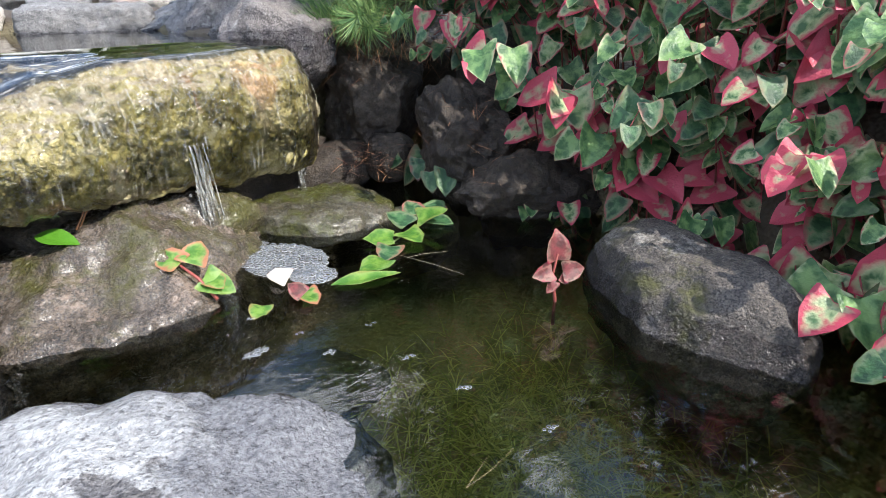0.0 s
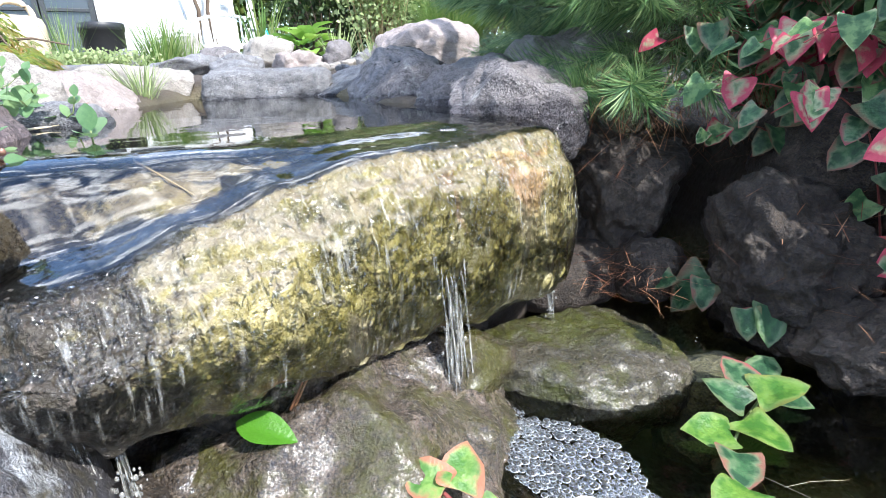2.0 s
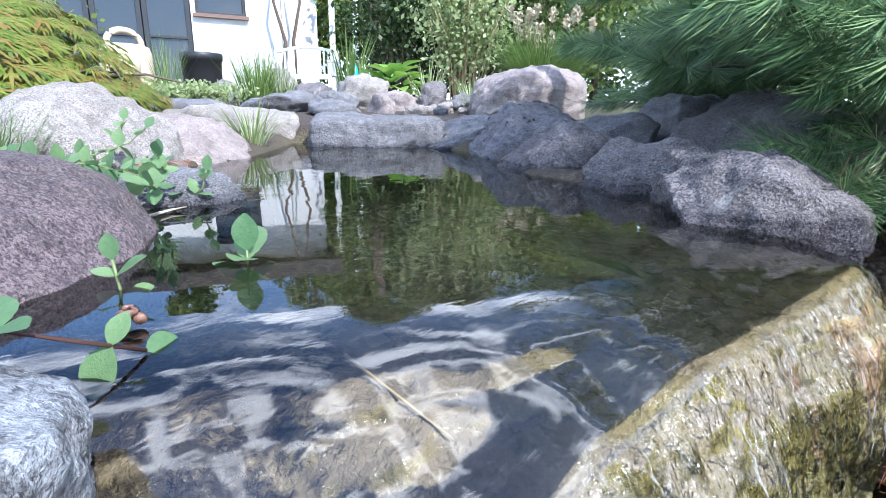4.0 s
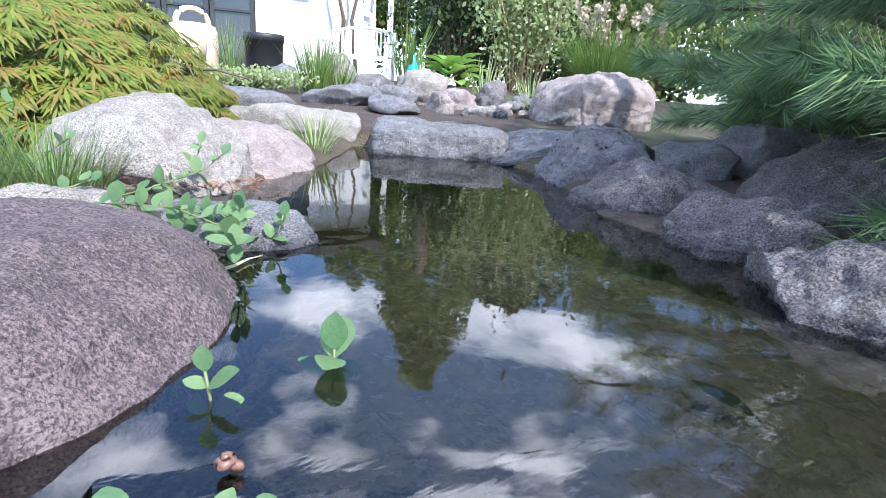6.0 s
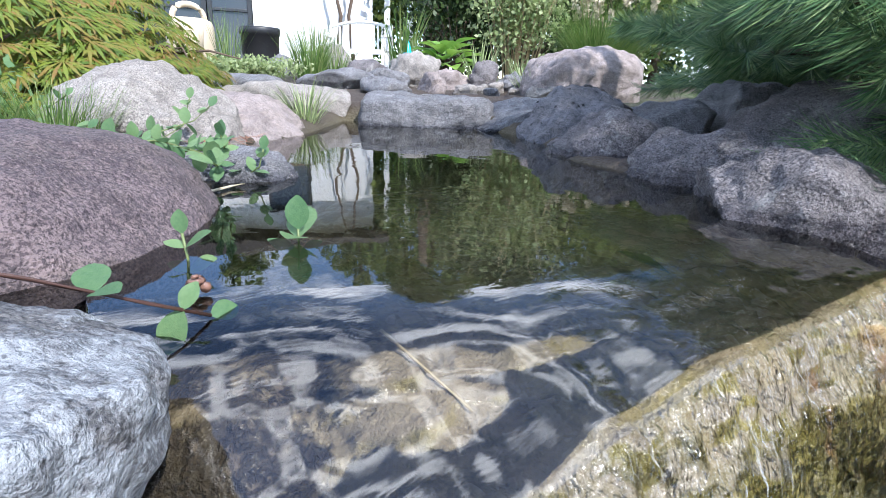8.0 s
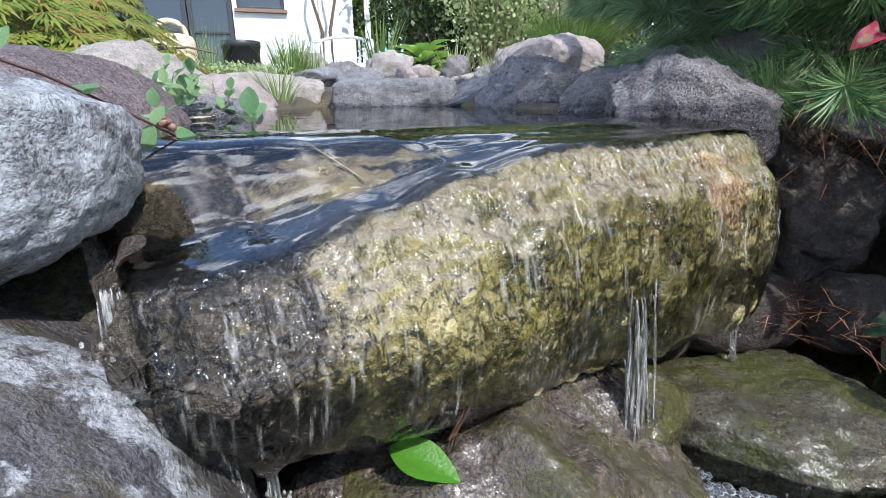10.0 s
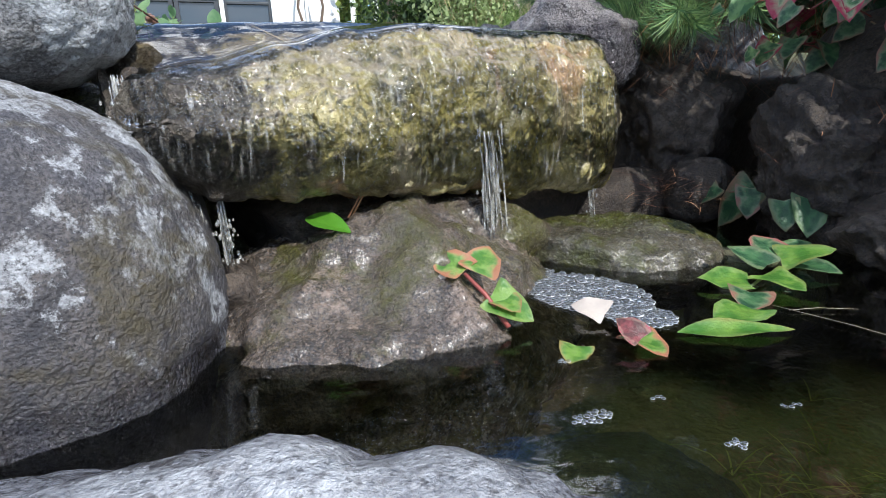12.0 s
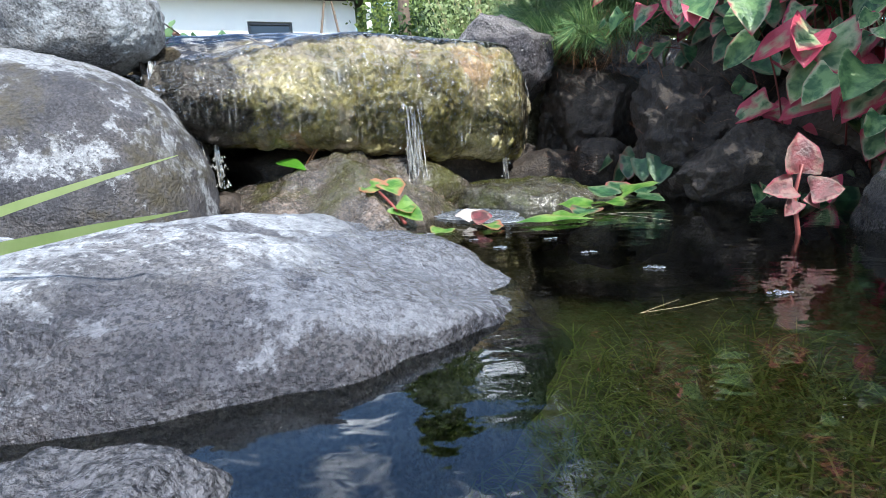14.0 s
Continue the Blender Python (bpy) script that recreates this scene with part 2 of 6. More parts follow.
def water_mat(name, tint, heights, rough=0.015, strength=0.3, dist=0.004, ior=1.45, pale_streaks=0.0, patchy=True):
    """Clear water: tinted see-through body with a gloss that follows Fresnel. heights: (scale, detail, weight, stretch)."""
    k = Mat(name)
    k.t.nodes.remove(k.b)
    h = None
    for scale, detail, weight, stretch in heights:
        n = k.calc("MULTIPLY", k.noise(scale, detail, 0.55, k.warp(stretch), 0.4), weight)
        h = n if h is None else k.calc("ADD", h, n)
    nor = k.bump(h, strength, dist)
    fr = k.add("ShaderNodeFresnel")
    fr.inputs["IOR"].default_value = ior
    k.link(nor, fr.inputs["Normal"])
    tr = k.add("ShaderNodeBsdfTransparent")
    tr.inputs[0].default_value = (*tint, 1)
    gl = k.add("ShaderNodeBsdfGlossy")
    gl.inputs["Roughness"].default_value = rough
    k.link(nor, gl.inputs["Normal"])
    mx = k.add("ShaderNodeMixShader")
    k.link(fr.outputs[0], mx.inputs[0])
    k.link(tr.outputs[0], mx.inputs[1])
    k.link(gl.outputs[0], mx.inputs[2])
    if pale_streaks:
        # pale streaks painted in: glints on the running film, air in falling strands
        df = k.add("ShaderNodeBsdfDiffuse")
        df.inputs[0].default_value = (0.85, 0.84, 0.78, 1)
        st = k.noise(260, 4, 0.65, k.warp((1, 0.3, 0.09)), 0.3)
        if not patchy:
            st = k.noise(330, 4, 0.65, k.warp((1, 1, 0.12)), 0.4)
        st = k.ramp(st, (0.44, 0.03), (0.66, pale_streaks)) if not patchy else k.calc("MULTIPLY", k.ramp(st, (0.54, 0.0), (0.7, pale_streaks)), k.ramp(k.noise(15, 3, 0.6), (0.47, 0.0), (0.6, 1.0)))
        m2 = k.add("ShaderNodeMixShader")
        k.link(st, m2.inputs[0])
        k.link(mx.outputs[0], m2.inputs[1])
        k.link(df.outputs[0], m2.inputs[2])
        mx = m2
    out = next(n for n in k.t.nodes if n.type == "OUTPUT_MATERIAL")
    k.link(mx.outputs[0], out.inputs[0])
    return k.m


WATER_UP = water_mat("upper_pool_water", (0.92, 0.89, 0.74), [(7, 2, 1.0, (1, 1, 1)), (30, 2, 0.12, (1, 1, 1))], strength=0.045, dist=0.02, ior=2.05)
WATER_LOW = water_mat("lower_pool_water", (0.88, 0.86, 0.68), [(11, 2, 1.0, (1, 1.6, 1)), (45, 2, 0.25, (1, 1.5, 1))], strength=0.07, dist=0.02, ior=1.7)
FILM = water_mat("flowing_water", (0.97, 0.97, 0.95), [(75, 4, 0.8, (1, 0.6, 0.14)), (150, 2, 0.6, (1, 1, 0.6)), (22, 2, 0.7, (1, 0.7, 0.4))], rough=0.09, strength=1.0, dist=0.009, ior=1.5, pale_streaks=0.26)
FLOW = water_mat("sliding_water", (0.92, 0.9, 0.81), [(7, 2, 0.6, (1, 1, 1)), (34, 3, 0.22, (0.45, 1.6, 1)), (95, 2, 0.07, (0.4, 1.5, 1))], rough=0.03, strength=0.07, dist=0.02, ior=2.1)
# whitish thread colour stands in for bright glints in the running water
THREAD = Mat("water_glint_thread", 0.06, 0.8)
THREAD.b.inputs["Transmission Weight"].default_value = 0.55
THREAD.b.inputs["IOR"].default_value = 1.33
THREAD = THREAD.done((0.95, 0.94, 0.88), 0.06)
tt = THREAD.node_tree
tmix, tclear = tt.nodes.new("ShaderNodeMixShader"), tt.nodes.new("ShaderNodeBsdfTransparent")
tmix.inputs[0].default_value = 0.62
tout = next(n for n in tt.nodes if n.type == "OUTPUT_MATERIAL")
tt.links.new(tout.inputs[0].links[0].from_socket, tmix.inputs[1])
tt.links.new(tclear.outputs[0], tmix.inputs[2])
tt.links.new(tmix.outputs[0], tout.inputs[0])
FALLW = water_mat("falling_aerated_water", (0.97, 0.97, 0.96), [(60, 3, 0.8, (1, 1, 0.12)), (150, 2, 0.5, (1, 1, 0.3))], rough=0.15, strength=1.0, dist=0.008, ior=1.45, pale_streaks=0.34, patchy=False)


def plain(name, colour, rough=0.6, var=0.25, scale=30, spec=0.5, bump=0.2):
    k = Mat(name, rough, spec)
    d = tuple(c * (1 - var) for c in colour)
    l = tuple(min(1, c * (1 + var)) for c in colour)
    n = k.noise(scale, 5, 0.6)
    return k.done(k.mix(n, d, l), rough, k.bump(k.noise(scale * 6, 3, 0.6), bump, 0.002))


def leaf_mat(name, stops, rough=0.45, thin=0.35, var=0.5, scale=45):
    """Leaf: colours vary from leaf to leaf, the thin blade lets some light through."""
    k = Mat(name, rough, 0.4)
    r = k.add("ShaderNodeObjectInfo").outputs["Random"]
    i = k.add("ShaderNodeNewGeometry").outputs["Random Per Island"]
    f = k.add("ShaderNodeMath")
    f.operation = "FRACT"
    k.link(k.calc("ADD", r, i), f.inputs[0])
    fac = k.calc("ADD", k.calc("MULTIPLY", f.outputs[0], var), k.calc("MULTIPLY", k.noise(scale, 4, 0.6), 1 - var))
    col = k.ramp(fac, *stops)
    k.done(col, rough, k.bump(k.noise(scale * 4, 3, 0.6), 0.25, 0.001 * 45 / scale))
    tl = k.add("ShaderNodeBsdfTranslucent")
    k.link(col, tl.inputs[0])
    mx = k.add("ShaderNodeMixShader")
    mx.inputs[0].default_value = thin
    k.link(k.b.outputs[0], mx.inputs[1])
    k.link(tl.outputs[0], mx.inputs[2])
    k.link(mx.outputs[0], next(n for n in k.t.nodes if n.type == "OUTPUT_MATERIAL").inputs[0])
    return k.m


def chameleon_leaf_mat(name, heart_a, heart_b, rim_a, rim_b, amount, pale=0.8):
    """Variegated heart leaf: green heart, cream and red margin, each leaf different."""
    k = Mat(name, 0.42, 0.45)
    r = k.add("ShaderNodeObjectInfo").outputs["Random"]
    at = k.add("ShaderNodeAttribute")
    at.attribute_name = "rim"
    patch = k.noise(3.2, 3, 0.5, k.warp(shift=k.rand(9)), 0.3)
    green = k.mix(k.ramp(patch, (0.4, 0.0), (0.58, 1.0)), heart_a, heart_b)
    edge = k.mix(r, rim_a, rim_b)
    m = k.calc("ADD", at.outputs["Fac"], k.calc("MULTIPLY", k.calc("SUBTRACT", patch, 0.5), 1.7))
    m = k.calc("ADD", m, k.calc("MULTIPLY", k.calc("SUBTRACT", r, 0.43), amount))
    cream = k.mix(k.ramp(m, (0.2, 0.0), (0.58, pale)), green, k.mix(0.6, heart_b, (0.72, 0.68, 0.46)))
    col = k.mix(k.ramp(m, (0.5, 0.0), (0.95, 1.0)), cream, edge)
    vein = k.ramp(k.voronoi(8, None, "Distance", "DISTANCE_TO_EDGE"), (0.0, 0.45), (0.07, 1.0))
    col = k.mix(0.14, col, vein, "MULTIPLY")
    k.done(col, 0.42, k.bump(k.noise(9, 3, 0.6), 0.18, 0.03))
    tl = k.add("ShaderNodeBsdfTranslucent")
    k.link(col, tl.inputs[0])
    mx = k.add("ShaderNodeMixShader")
    mx.inputs[0].default_value = 0.3
    k.link(k.b.outputs[0], mx.inputs[1])
    k.link(tl.outputs[0], mx.inputs[2])
    k.link(mx.outputs[0], next(n for n in k.t.nodes if n.type == "OUTPUT_MATERIAL").inputs[0])
    return k.m


CHAM = chameleon_leaf_mat("chameleon_leaf", (0.05, 0.13, 0.048), (0.18, 0.31, 0.11), (0.33, 0.012, 0.04), (0.52, 0.075, 0.12), 1.8, 0.7)
CHAM_GREEN = chameleon_leaf_mat("green_chameleon_leaf", (0.025, 0.075, 0.035), (0.06, 0.15, 0.06), (0.08, 0.17, 0.06), (0.35, 0.1, 0.1), 0.2, 0.25)
CHAM_FALL = chameleon_leaf_mat("fallen_chameleon_leaf", (0.06, 0.17, 0.025), (0.15, 0.28, 0.045), (0.16, 0.24, 0.05), (0.38, 0.16, 0.09), 0.35, 0.15)
CHAM_PINK = chameleon_leaf_mat("pink_chameleon_leaf", (0.09, 0.032, 0.03), (0.2, 0.045, 0.05), (0.25, 0.016, 0.045), (0.34, 0.08, 0.09), 0.6, 0.3)
FRESH = leaf_mat("fresh_green_leaf", [(0.2, (0.05, 0.17, 0.012)), (0.8, (0.1, 0.28, 0.025))], 0.3, scale=5)
BROOK = leaf_mat("brooklime_leaf", [(0.2, (0.09, 0.19, 0.08)), (0.8, (0.24, 0.36, 0.15))], 0.4, scale=5)
MAPLE = leaf_mat("lace_maple_leaf", [(0.2, (0.08, 0.15, 0.02)), (0.5, (0.22, 0.27, 0.035)), (0.8, (0.28, 0.16, 0.05))], 0.5, 0.4)
GRASS = leaf_mat("grass_blade", [(0.2, (0.07, 0.14, 0.03)), (0.55, (0.16, 0.26, 0.06)), (0.85, (0.34, 0.36, 0.14))], 0.5)
BRIGHT_GRASS = leaf_mat("pale_grass_blade", [(0.2, (0.22, 0.3, 0.1)), (0.8, (0.42, 0.47, 0.24))], 0.5)
TREE = leaf_mat("tree_leaf", [(0.2, (0.05, 0.095, 0.02)), (0.55, (0.14, 0.2, 0.045)), (0.85, (0.26, 0.32, 0.08))], 0.5, 0.35, 0.8)
DARKTREE = leaf_mat("dark_hedge_leaf", [(0.2, (0.015, 0.035, 0.01)), (0.8, (0.06, 0.1, 0.025))], 0.5, 0.3, 0.8)
HOSTA = leaf_mat("broad_light_green_leaf", [(0.2, (0.16, 0.32, 0.05)), (0.8, (0.34, 0.5, 0.1))], 0.45, scale=5)
NEEDLE = leaf_mat("pine_needle", [(0.2, (0.045, 0.11, 0.04)), (0.55, (0.12, 0.22, 0.075)), (0.85, (0.27, 0.37, 0.15))], 0.4, 0.2, 0.8)
DRYNEEDLE = leaf_mat("dry_pine_needle", [(0.2, (0.16, 0.055, 0.025)), (0.8, (0.4, 0.2, 0.1))], 0.6, 0.1, 0.8)
WEED = leaf_mat("pond_weed", [(0.2, (0.14, 0.18, 0.035)), (0.8, (0.42, 0.46, 0.13))], 0.6, 0.4, 0.7)
BARK = plain("bark", (0.12, 0.085, 0.06), 0.9, 0.5, 40, bump=0.8)
BROWNSTEM = plain("brown_runner_stem", (0.07, 0.032, 0.022), 0.5, 0.4)
REDSTEM = plain("red_stem", (0.22, 0.05, 0.04), 0.5, 0.3)
GREENSTEM = plain("green_stem", (0.16, 0.2, 0.07), 0.5, 0.3)
TANSTEM = plain("tan_stem", (0.4, 0.31, 0.17), 0.6, 0.35)
STRAW = plain("straw", (0.5, 0.43, 0.3), 0.6, 0.3)
WHITEWALL = plain("white_render", (0.8, 0.8, 0.78), 0.85, 0.05, 3)
WHITEPAINT = plain("white_paint", (0.8, 0.79, 0.75), 0.5, 0.06, 8)
BLACKFRAME = plain("black_frame_paint", (0.03, 0.032, 0.035), 0.4, 0.2)
CREAM = plain("cream_plastic", (0.62, 0.51, 0.36), 0.45, 0.08, 6)
BLACKPOT = plain("black_plastic", (0.02, 0.02, 0.022), 0.45, 0.2)
TURQ = plain("turquoise_glaze", (0.02, 0.45, 0.5), 0.25, 0.1)
ROOF = plain("dark_roof_tile", (0.07, 0.06, 0.055), 0.8, 0.3, 4)
BRICK = plain("brown_brick", (0.2, 0.13, 0.1), 0.8, 0.3)
SHELL = plain("brown_snail_shell", (0.22, 0.12, 0.085), 0.3, 0.6, 300)
GLASS = Mat("window_glass", 0.03).done((0.05, 0.06, 0.07))
BUBBLE = water_mat("bubble_film", (0.9, 0.93, 0.96), [(200, 2, 1.0, (1, 1, 1))], rough=0.1, strength=0.05, dist=0.002, ior=1.4)
FOAMRIM = plain("bubble_rim_highlight", (0.62, 0.64, 0.66), 0.3, 0.1)
bt = BUBBLE.node_tree
bmix, bwhite = bt.nodes.new("ShaderNodeMixShader"), bt.nodes.new("ShaderNodeBsdfDiffuse")
bmix.inputs[0].default_value, bwhite.inputs[0].default_value = 0.05, (0.85, 0.88, 0.92, 1)
bout = next(n for n in bt.nodes if n.type == "OUTPUT_MATERIAL")
bt.links.new(bout.inputs[0].links[0].from_socket, bmix.inputs[1])
bt.links.new(bwhite.outputs[0], bmix.inputs[2])
bt.links.new(bmix.outputs[0], bout.inputs[0])


def soil_mat():
    k = Mat("garden_soil", 0.9)
    col = k.mix(k.noise(18, 6, 0.65), (0.03, 0.022, 0.016), (0.1, 0.075, 0.055))
    col = k.mix(k.ramp(k.noise(0.35, 4, 0.6), (0.52, 0.0), (0.62, 1.0)), col, k.mix(k.noise(60, 4, 0.7), (0.05, 0.08, 0.02), (0.14, 0.2, 0.06)))
    sep = k.add("ShaderNodeSeparateXYZ")
    k.link(k.co, sep.inputs[0])
    algae = k.mix(k.noise(14, 6, 0.7, None, 0.8), (0.09, 0.08, 0.035), (0.34, 0.31, 0.14))
    algae = k.mix(k.ramp(k.noise(5, 3, 0.6), (0.45, 0.0), (0.62, 0.7)), algae, (0.17, 0.2, 0.055))
    low = k.add("ShaderNodeAttribute")
    low.attribute_name = "bed"
    col = k.mix(low.outputs["Fac"], col, algae)
    mud = k.add("ShaderNodeAttribute")
    mud.attribute_name = "mud"
    col = k.mix(mud.outputs["Fac"], col, k.mix(k.noise(20, 5, 0.6), (0.07, 0.062, 0.03), (0.16, 0.145, 0.075)))
    h = k.calc("ADD", k.noise(40, 6, 0.7), k.calc("MULTIPLY", k.voronoi(160), 0.5))
    return k.done(col, 0.9, k.bump(h, 0.8, 0.01))


SOIL = soil_mat()


# ---- mesh helpers ----
def mesh_ob(name, verts, faces, mat, parent=None, smooth=True, label=""):
    """One mesh object from vertices and faces, at top level or under a thing."""
    me = bpy.data.meshes.new(name)
    me.from_pydata([tuple(v) for v in verts], [], [tuple(int(i) for i in f) for f in faces])
    me.materials.append(mat)
    if smooth:
        me.shade_smooth()
    ob = new(name, me)
    if parent is not None:
        ob.parent = parent
    if label:
        ob["label"] = label
    return ob


def part(name, bm, mat, parent, label=""):
    """Links a bmesh as one mesh object under a thing or a part."""
    me = bpy.data.meshes.new(name)
    bm.to_mesh(me)
    bm.free()
    me.materials.append(mat)
    ob = new(name, me)
    ob.parent = parent
    if label:
        ob["label"] = label
    return ob


def empty(name, m=None):
    ob = new(name)
    ob.empty_display_size = 0.02
    if m is not None:
        ob.matrix_world = m
    return ob


def box(bm, c, d, bevel=0.0, m=None):
    """A box of size d about c, its edges bevelled, added to bm."""
    made = bmesh.ops.create_cube(bm, size=1.0, matrix=(m or Matrix()) @ Matrix.Translation(c) @ Matrix.Diagonal((*d, 1)))
    if bevel:
        edges = list({e for v in made["verts"] for e in v.link_edges})
        bmesh.ops.bevel(bm, geom=edges, offset=bevel, segments=2, affect="EDGES", profile=0.5)


def box_part(name, c, d, mat, parent, bevel=0.004, m=None, label=""):
    bm = bmesh.new()
    box(bm, c, d, bevel, m)
    return part(name, bm, mat, parent, label)


def tube(points, radii, sides=6):
    """Vertices and faces of a tapering tube along points."""
    vs, fs = [], []
    pts = [Vector(p) for p in points]
    for i, p in enumerate(pts):
        t = (pts[min(i + 1, len(pts) - 1)] - pts[max(i - 1, 0)]).normalized()
        a = t.orthogonal().normalized()
        b = t.cross(a)
        for k in range(sides):
            w = 2 * math.pi * k / sides
            vs.append(p + (a * math.cos(w) + b * math.sin(w)) * radii[i])
    for i in range(len(pts) - 1):
        for k in range(sides):
            j = (k + 1) % sides
            fs.append((i * sides + k, i * sides + j, (i + 1) * sides + j, (i + 1) * sides + k))
    fs.append(tuple(range(sides))[::-1])
    fs.append(tuple(len(vs) - sides + k for k in range(sides)))
    return vs, fs


def join(lists):
    """One vertex and face list out of several."""
    vs, fs = [], []
    for v, f in lists:
        n = len(vs)
        vs.extend(v)
        fs.extend(tuple(i + n for i in q) for q in f)
    return vs, fs


def lathe(profile, sides=28):
    vs, fs = [], []
    for r, z in profile:
        for k in range(sides):
            w = 2 * math.pi * k / sides
            vs.append((r * math.cos(w), r * math.sin(w), z))
    for i in range(len(profile) - 1):
        for k in range(sides):
            j = (k + 1) % sides
            fs.append((i * sides + k, i * sides + j, (i + 1) * sides + j, (i + 1) * sides + k))
    return vs, fs


def blade(base, way, length, width, droop, up=Vector((0, 0, 1)), segs=4):
    """A tapering strip that rises along way and bends over under its weight."""
    vs, fs = [], []
    way = Vector(way).normalized()
    side = way.cross(up)
    side = (side if side.length > 0.05 else Vector((1, 0, 0))).normalized() * width / 2
    p = Vector(base)
    d = way.copy()
    for i in range(segs + 1):
        f = i / segs
        w = side * (1 - f) ** 0.6 * (0.6 + 0.4 * min(1, f * 4)) if i < segs else side * 0.04
        vs += [p - w, p + w]
        p = p + d * (length / segs)
        d = (d + Vector((0, 0, -droop / segs))).normalized()
    for i in range(segs):
        fs.append((2 * i, 2 * i + 1, 2 * i + 3, 2 * i + 2))
    return vs, fs


def smooth(a, b, x):
    t = max(0.0, min(1.0, (x - a) / (b - a)))
    return t * t * (3 - 2 * t)


def inside(x, y, poly):
    """Signed distance to a polygon's outline: positive within."""
    d, hit = 1e9, False
    for i in range(len(poly)):
        (ax, ay), (bx, by) = poly[i], poly[i - 1]
        if (ay > y) != (by > y) and x < (bx - ax) * (y - ay) / (by - ay) + ax:
            hit = not hit
        ux, uy = bx - ax, by - ay
        t = max(0, min(1, ((x - ax) * ux + (y - ay) * uy) / (ux * ux + uy * uy)))
        d = min(d, math.hypot(x - ax - t * ux, y - ay - t * uy))
    return d if hit else -d


# ---- ground, pool beds and water ----
UP = 0.256  # level of the upper pool; the lower pool stands at 0
WEIR = (-0.30, 0.57)  # the weir stone's corner; it runs along WU and goes back along WV
WEIR_TURN = 33.0
WU = (math.cos(radians(WEIR_TURN)), math.sin(radians(WEIR_TURN)))
WV = (-WU[1], WU[0])
UPPER = [(-0.359, 0.682), (-0.42, 0.741), (-0.412, 0.894), (-0.426, 1.123), (-0.541, 1.358), (-0.481, 1.579), (-0.489, 1.98), (-0.132, 1.85), (-0.072, 1.708), (-0.055, 1.572), (-0.062, 1.328), (-0.0, 1.157), (0.055, 1.037), (0.178, 0.994), (0.09, 0.932), (-0.197, 0.746)]


def weir_v(x, y):
    return (x - WEIR[0]) * WV[0] + (y - WEIR[1]) * WV[1]


def ground_z(x, y):
    """Height of the garden's ground, and how much of it is pool bed."""
    low = -0.14 + smooth(0.0, 0.13, x - 0.5 + 0.1 * smooth(0.4, 0.7, y)) * 0.34 + smooth(0, 0.35, -x - 0.55) * 0.4 + smooth(0, 0.7, -y - 0.45) * 0.45
    high = 0.258 + 0.045 * max(0.0, min(3.6, y - 1.2)) + 0.012 * max(0.0, min(9.0, y - 4.8))
    d = inside(x, y, UPPER)
    dug = smooth(-0.06, 0.1, d)
    high = high * (1 - dug) + 0.13 * dug
    v = weir_v(x, y)
    up = smooth(0.1, 0.22, v) if x > -0.5 else smooth(0.0, 0.3, v)
    z = low * (1 - up) + max(high, low) * up
    z += 0.012 * noise.fractal(Vector((x * 6, y * 6, 0)), 1.0, 2.0, 4)
    bed = max(dug * up, (1 - up) * (1 - smooth(-0.06, 0.03, low)))
    return z, bed, dug * up


def spaced(lo, hi, fine_lo, fine_hi, step):
    out, x, s = [], fine_lo, step
    while x < fine_hi:
        out.append(x)
        x += step
    while x < hi:
        out.append(x)
        s *= 1.22
        x += s
    out.append(hi)
    x, s = fine_lo, step
    while x > lo:
        s *= 1.22
        x -= s
        out.append(max(x, lo))
    return sorted(set(round(v, 4) for v in out))


gx, gy = spaced(-60, 60, -1.2, 1.2, 0.022), spaced(-40, 90, -0.6, 2.6, 0.022)
gv, gbed, gmud = [], [], []
for y in gy:
    for x in gx:
        z, bed, mud = ground_z(x, y)
        gv.append((x, y, z))
        gbed.append(bed)
        gmud.append(mud)
w = len(gx)
ground = mesh_ob("ground", gv, [(j * w + i, j * w + i + 1, (j + 1) * w + i + 1, (j + 1) * w + i) for j in range(len(gy) - 1) for i in range(w - 1)], SOIL)
ground.data.attributes.new("bed", "FLOAT", "POINT").data.foreach_set("value", gbed)
ground.data.attributes.new("mud", "FLOAT", "POINT").data.foreach_set("value", gmud)
tagged(ground, "dark garden soil running down into two algae-covered pool beds", "ground", kind="structure")


def water_sheet(name, poly, z, mat, label):
    bm = bmesh.new()
    bm.faces.new([bm.verts.new((x, y, z)) for x, y in poly])
    bmesh.ops.recalc_face_normals(bm, faces=bm.faces)
    if bm.faces[:][0].normal.z < 0:
        bmesh.ops.reverse_faces(bm, faces=bm.faces)
    me = bpy.data.meshes.new(name)
    bm.to_mesh(me)
    bm.free()
    me.materials.append(mat)
    return tagged(new(name, me), label, "water", kind="structure")


water_sheet("water_lower", [(-1.4, -1.2), (1.0, -1.2), (1.0, 1.05), (0.2, 1.15), (-0.35, 0.85), (-1.4, 0.8)], 0.0, WATER_LOW, "dark clear lower pool water with faint ripples")

# ---- rocks ----
ICO = {}


def ico(n):
    if n not in ICO:
        bm = bmesh.new()
        bmesh.ops.create_icosphere(bm, subdivisions=n, radius=1.0)
        ICO[n] = (np.array([v.co[:] for v in bm.verts]), [tuple(v.index for v in f.verts) for f in bm.faces])
        bm.free()
    return ICO[n]


